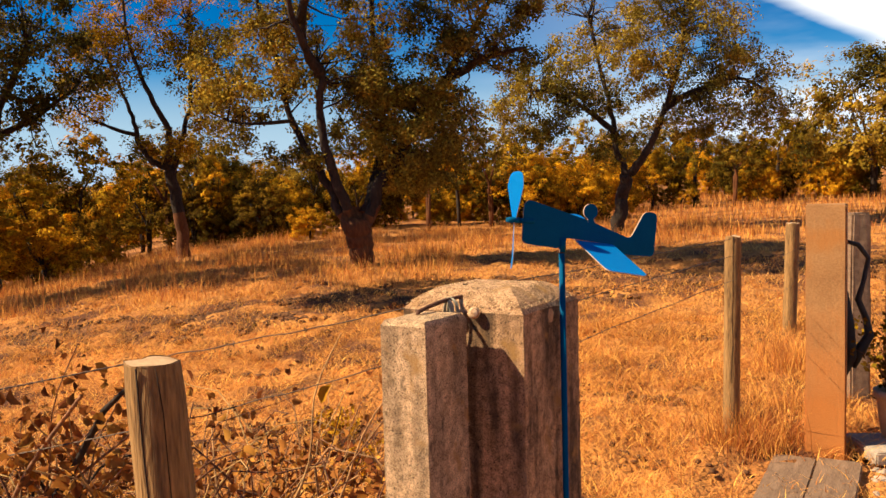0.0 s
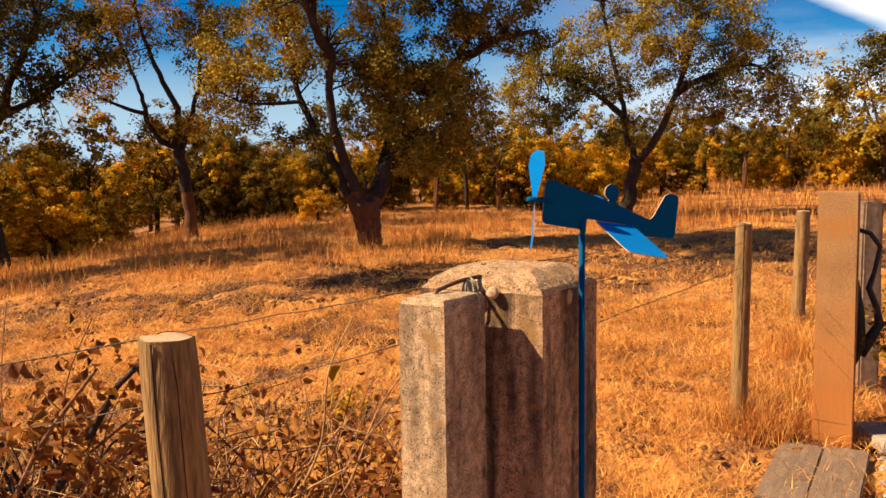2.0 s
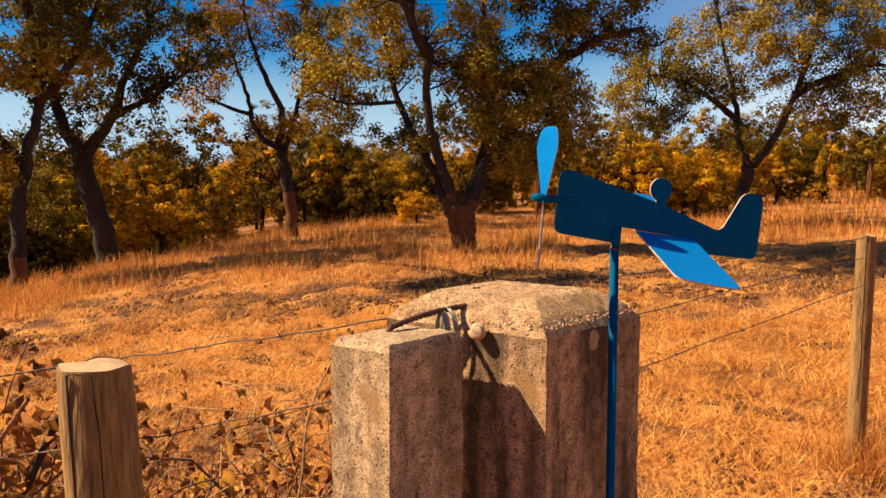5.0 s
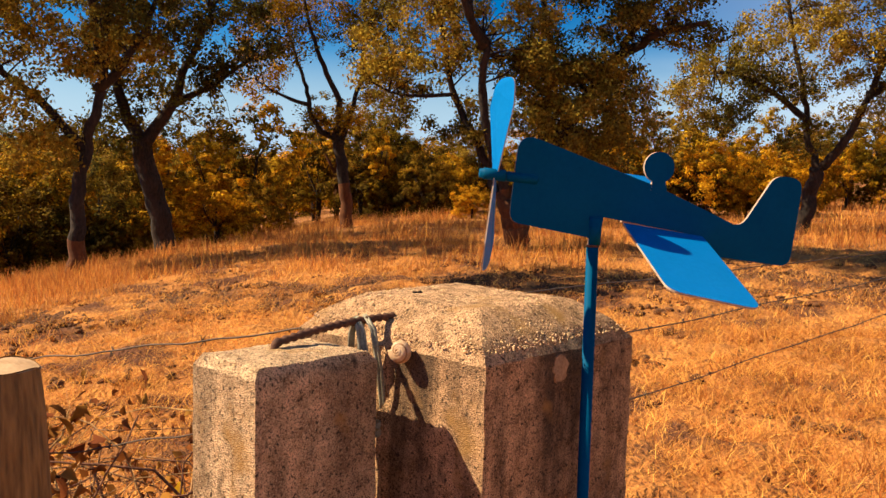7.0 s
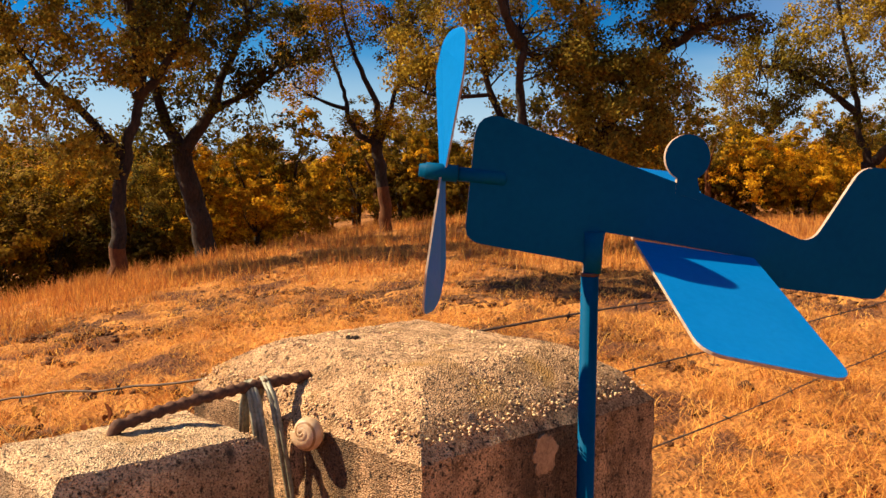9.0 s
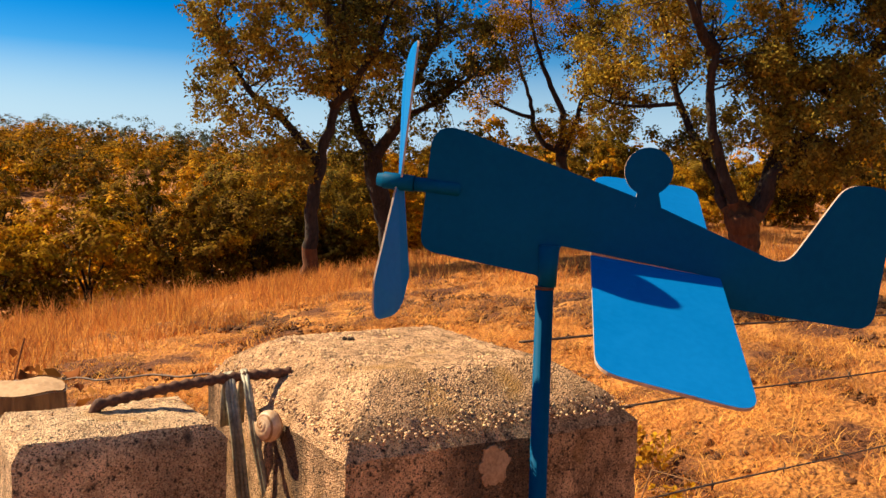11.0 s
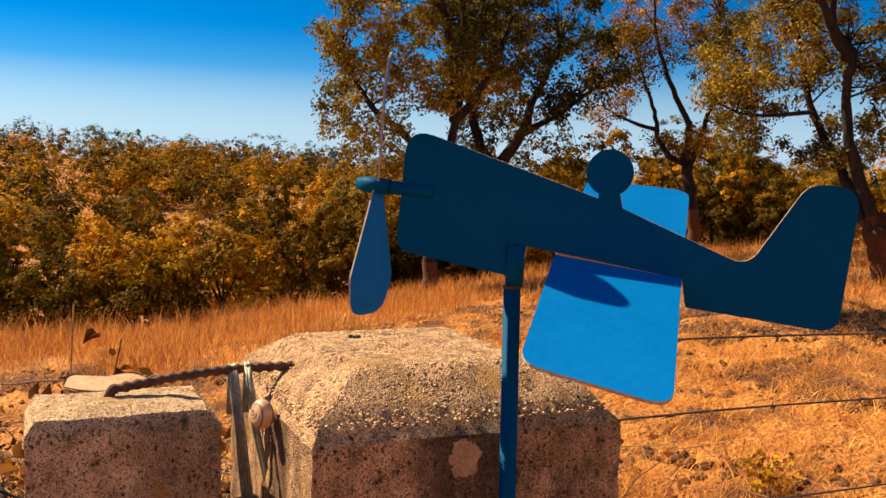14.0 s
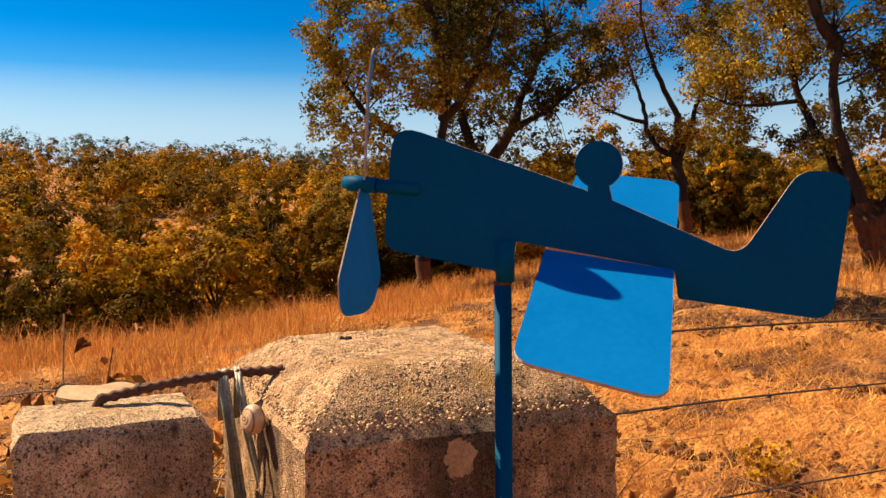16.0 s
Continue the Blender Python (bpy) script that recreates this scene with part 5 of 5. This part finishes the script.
woody = [Vector(p) - vine.location for p in ((-0.7, 1.97, 0.7), (-0.6, 1.95, 0.95), (-0.52, 1.94, 1.12), (-0.45, 1.93, 1.22), (-0.37, 1.9, 1.34), (-0.3, 1.87, 1.40))]
bm = bmesh.new()
tube_into(bm, woody, [0.011, 0.010, 0.009, 0.0075, 0.006, 0.004], 8)
for k in range(18):
    p = Vector((rng.uniform(-0.9, -0.42), 1.92 + rng.uniform(-0.04, 0.06), rng.uniform(0.8, 1.12))) - vine.location
    d, pts = Vector((rng.uniform(-0.3, 1.0), rng.normal(0, 0.1), rng.uniform(0.2, 1.0))).normalized(), []
    for j in range(10):
        pts.append(p.copy())
        d = (d + Vector((rng.normal(0.03, 0.3), rng.normal(0, 0.15), rng.normal(0, 0.3)))).normalized()
        p = p + d * 0.045
        if p.z + vine.location.z > 1.3 + 0.5 * min(0, p.x + vine.location.x + 0.35):
            d.z = -abs(d.z) * 0.4
    r = rng.uniform(0.003, 0.0065)
    tube_into(bm, pts, [r * (1 - 0.06 * j) for j in range(10)], 6)
roughen(bm, 0.003, 0.012, 4)
part("woody_stem", bm, M_bark, vine, "twisted dark woody stems")


def curled_leaves(name, at, size, mat, label):
    n = len(at)
    a = rng.normal(0, 1, (n, 3))
    a /= np.linalg.norm(a, axis=1, keepdims=True)
    b = np.cross(a, rng.normal(0, 1, (n, 3)))
    b /= np.linalg.norm(b, axis=1, keepdims=True)
    c = np.cross(a, b)
    s = rng.uniform(0.5, 1.2, (n, 1)) * size
    curl = rng.uniform(0.2, 1.0, (n, 1))
    pts = [at - a * s, at - a * s * 0.35 + b * s * rng.uniform(0.35, 0.75, (n, 1)) + c * s * curl, at + a * s * 0.45 + b * s * 0.48 + c * s * curl, at + a * s - c * s * curl * 0.5,
           at + a * s * 0.45 - b * s * 0.48 + c * s * curl, at - a * s * 0.35 - b * s * 0.62 + c * s * curl, at + c * s * 0.02]
    v = np.stack(pts, 1).reshape(-1, 3)
    k = np.arange(n)[:, None] * 7
    f = np.concatenate([k + [6, i, (i + 1) % 6] for i in range(6)], 0)
    return from_arrays(name, v, f, mat, vine, label)


tips = np.array(tips)
n = 9000
mx, my = rng.uniform(-2.2, 0.18, n), rng.uniform(1.92, 2.7, n)
top = 1.1 - 0.26 * np.clip(-mx - 0.3, 0, 2) + np.array([0.14 * noise.noise(Vector((a * 2.3, b * 2.3, 4))) for a, b in zip(mx, my)])
mound = np.stack([mx, my, top - (0.05 + rng.uniform(0, 0.6, n) ** 1.4)], 1) - np.array(vine.location)
curled_leaves("leaf_mound", mound, 0.0165, M_dead, "heap of curled brown leaves")["kind"] = "stuff"
pick = rng.choice(len(tips), 5200)
curled_leaves("brown_leaves", tips[pick] + rng.normal(0, 0.022, (5200, 3)), 0.0145, M_dead, "curled brown dead leaves")["kind"] = "stuff"
extra = np.array([(-0.47, 1.93, 1.36), (-0.44, 1.92, 1.42), (-0.52, 1.94, 1.25), (-0.40, 1.9, 1.33)]) - np.array(vine.location)
extra = np.repeat(extra, 14, 0)
curled_leaves("brown_leaves", extra + rng.normal(0, 0.03, (56, 3)), 0.013, M_dead, "curled brown dead leaves")["kind"] = "stuff"
# a bushier sprig of the vine that leans on the wire beside the wooden post
bm, sprig = bmesh.new(), []
for k in range(34):
    p = Vector((rng.uniform(-0.62, -0.28), 1.94 + rng.uniform(-0.03, 0.06), rng.uniform(0.95, 1.1))) - vine.location
    d, pts = Vector((rng.normal(0.1, 0.3), rng.normal(0, 0.12), 1)).normalized(), []
    for j in range(8):
        pts.append(p.copy())
        d = (d + Vector(rng.normal(0, 0.22, 3))).normalized()
        p = p + d * rng.uniform(0.03, 0.05)
        if j > 2:
            sprig += [(p + Vector(rng.normal(0, 0.012, 3)))[:] for _ in range(2)]
    tube_into(bm, pts, [0.0028 - 0.0002 * j for j in range(8)], 5, cap=False)
tagged(part("stem_tangle", bm, M_stem, vine, "thin brown stems"), kind="stuff")
curled_leaves("brown_leaves", np.array(sprig), 0.016, M_dead, "curled brown dead leaves")["kind"] = "stuff"
pick = rng.choice(len(tips), 130)
curled_leaves("yellow_leaves", tips[pick] + rng.normal(0, 0.04, (130, 3)), 0.03, M_yellow, "withering yellow leaves")["kind"] = "stuff"

# ---- gate post, board and things beside it ----
GP = Vector((2.43, 5.45, 0))
gpz = g(GP.x, GP.y)
gate_post = empty("gate_post", GP.x, GP.y, gpz, "tall square ochre concrete gate post with rusty stains", "post")
bm = box_bm(0.22, 0.20, 1.585 - gpz + 0.2, 0.008, 5, z0=-0.2)
roughen(bm, 0.006, 0.15, 2)
ob = part("body", bm, M_ochre, gate_post)
gate_post.rotation_euler = (0, 0, radians(-24))

board = empty("board", 2.10, 4.86, g(2.1, 4.86) - 0.005, "grey weathered board ramp lying at the gate post", "board")
for k in range(2):
    bm = box_bm(0.235, 0.95, 0.05, 0.006, 2)
    roughen(bm, 0.004, 0.1, k)
    pl = part("plank", bm, M_plank, board)
    pl.location = (-0.12 + 0.24 * k, 0.012 * k, 0.004 * k)
board.rotation_euler = (0, 0, radians(-27))

old_post = empty("old_gate_post", 3.05, 6.45, g(3.05, 6.45), "grey split timber gate post", "post")
bm = box_bm(0.14, 0.16, 1.45, 0.012, 5, z0=-0.1)
roughen(bm, 0.012, 0.08, 8)
part("timber", bm, M_plank, old_post)
mesh_gate = empty("wire_gate", 3.2, 6.45, g(3.2, 6.45), "rusty mesh gate panel hung on the timber post", "gate")
for k in range(5):
    tube("upright", [(0.06 + 0.16 * k, 0.02 * k, 0.05), (0.06 + 0.16 * k, 0.02 * k, 1.3)], 0.008 if k % 2 == 0 else 0.004, M_plank, mesh_gate, sides=6)
for k in range(9):
    tube("cross_wire", [(0.06, 0, 0.12 + 0.14 * k), (0.7, 0.08, 0.12 + 0.14 * k)], 0.003, M_wire, mesh_gate, sides=5)
hose = empty("black_strap", 2.66, 5.55, 1.3, "torn black rubber strap hanging beside the gate post", "strap")
tube("strap", [(-0.09, 0, 0.06), (0.0, 0, 0.03), (0.06, 0, -0.05), (0.03, 0, -0.2), (0.0, 0, -0.3), (0.05, 0, -0.42), (0.07, 0, -0.52), (0.02, 0, -0.6), (-0.02, 0, -0.72)], [0.012, 0.015, 0.015, 0.014, 0.02, 0.02, 0.03, 0.035, 0.012], M_black, hose, sides=8)
tube("strap_end", [(-0.07, 0.01, -0.25), (-0.05, 0, -0.45), (-0.04, 0, -0.65), (-0.09, 0, -0.8)], [0.015, 0.03, 0.035, 0.01], M_black, hose, sides=8)

px_, py_ = 2.88, 5.5
pot = empty("flower_pot", px_, py_, g(px_, py_) + 0.07, "pale terracotta flower pot with a dry shrub on a stone slab", "flower pot")
bm = bmesh.new()
prof = [(0.0, 0.0), (0.085, 0.0), (0.09, 0.01), (0.12, 0.24), (0.135, 0.245), (0.138, 0.29), (0.12, 0.292), (0.11, 0.25), (0, 0.24)]
rings = [[bm.verts.new((math.cos(2 * math.pi * k / 28) * max(r, 0.001), math.sin(2 * math.pi * k / 28) * max(r, 0.001), z)) for k in range(28)] for r, z in prof]
for a, b in zip(rings, rings[1:]):
    for k in range(28):
        bm.faces.new((a[k], a[(k + 1) % 28], b[(k + 1) % 28], b[k])).smooth = True
part("pot", bm, M_pot, pot)
bm = bmesh.new()
tw = []
for k in range(26):
    p, d, pts = Vector((rng.normal(0, 0.03), rng.normal(0, 0.03), 0.24)), Vector((rng.normal(0, 0.5), rng.normal(0, 0.4), 1)).normalized(), []
    for j in range(7):
        pts.append(p.copy())
        p = p + d * 0.075
        d = (d + Vector(rng.normal(0, 0.22, 3))).normalized()
        tw.append(p[:])
    tube_into(bm, pts, [0.004 - 0.0004 * j for j in range(7)], 5, cap=False)
part("twigs", bm, M_stem, pot)
v, f = leaf_cloud(np.array(tw), np.full(len(tw), 0.05), 4, 0.035)
from_arrays("leaves", v, f, M_leaf_dark, pot)
slab = empty("stone_slab", 2.86, 5.4, g(2.86, 5.4), "flat stone edging slab under the flower pot", "slab")
bm = box_bm(0.5, 0.42, 0.075, 0.008, 2)
roughen(bm, 0.005, 0.1, 4)
part("slab", bm, M_stone, slab)
n = 900
sx_, sy_ = rng.uniform(2.35, 3.6, n), rng.uniform(4.1, 5.3, n)
keep = sx_ > 2.22 + (sy_ - 4.3) * 0.42
scatter_lumps("gravel", sx_[keep], sy_[keep], rng.uniform(0.008, 0.03, keep.sum()), M_stone, "pale gravel and stone chips inside the gate", "gravel")

# small yellowing weeds that stand up among the straw behind the wire
for wx, wy, wn_, wh in ((-0.55, 5.75, 26, 0.22), (-0.3, 5.2, 18, 0.17)):
    weed = empty("weed", wx, wy, g(wx, wy), "small yellowing weed standing in the mown straw", "weed", "weeds in the straw")
    bm, wt = bmesh.new(), []
    for k in range(wn_ // 2):
        p, d, pts = Vector((rng.normal(0, 0.02), rng.normal(0, 0.02), -0.02)), Vector((rng.normal(0, 0.35), rng.normal(0, 0.35), 1)).normalized(), []
        for j in range(6):
            pts.append(p.copy())
            p = p + d * wh * rng.uniform(0.14, 0.24)
            d = (d + Vector(rng.normal(0, 0.2, 3))).normalized()
            if j > 1:
                wt.append(p[:])
        tube_into(bm, pts, [0.0024 - 0.0003 * j for j in range(6)], 5, cap=False)
    part("stalks", bm, M_stem, weed)
    v, f = leaf_cloud(np.array(wt), np.full(len(wt), 0.03), 5, 0.034)
    from_arrays("leaves", v, f, M_yellow, weed)
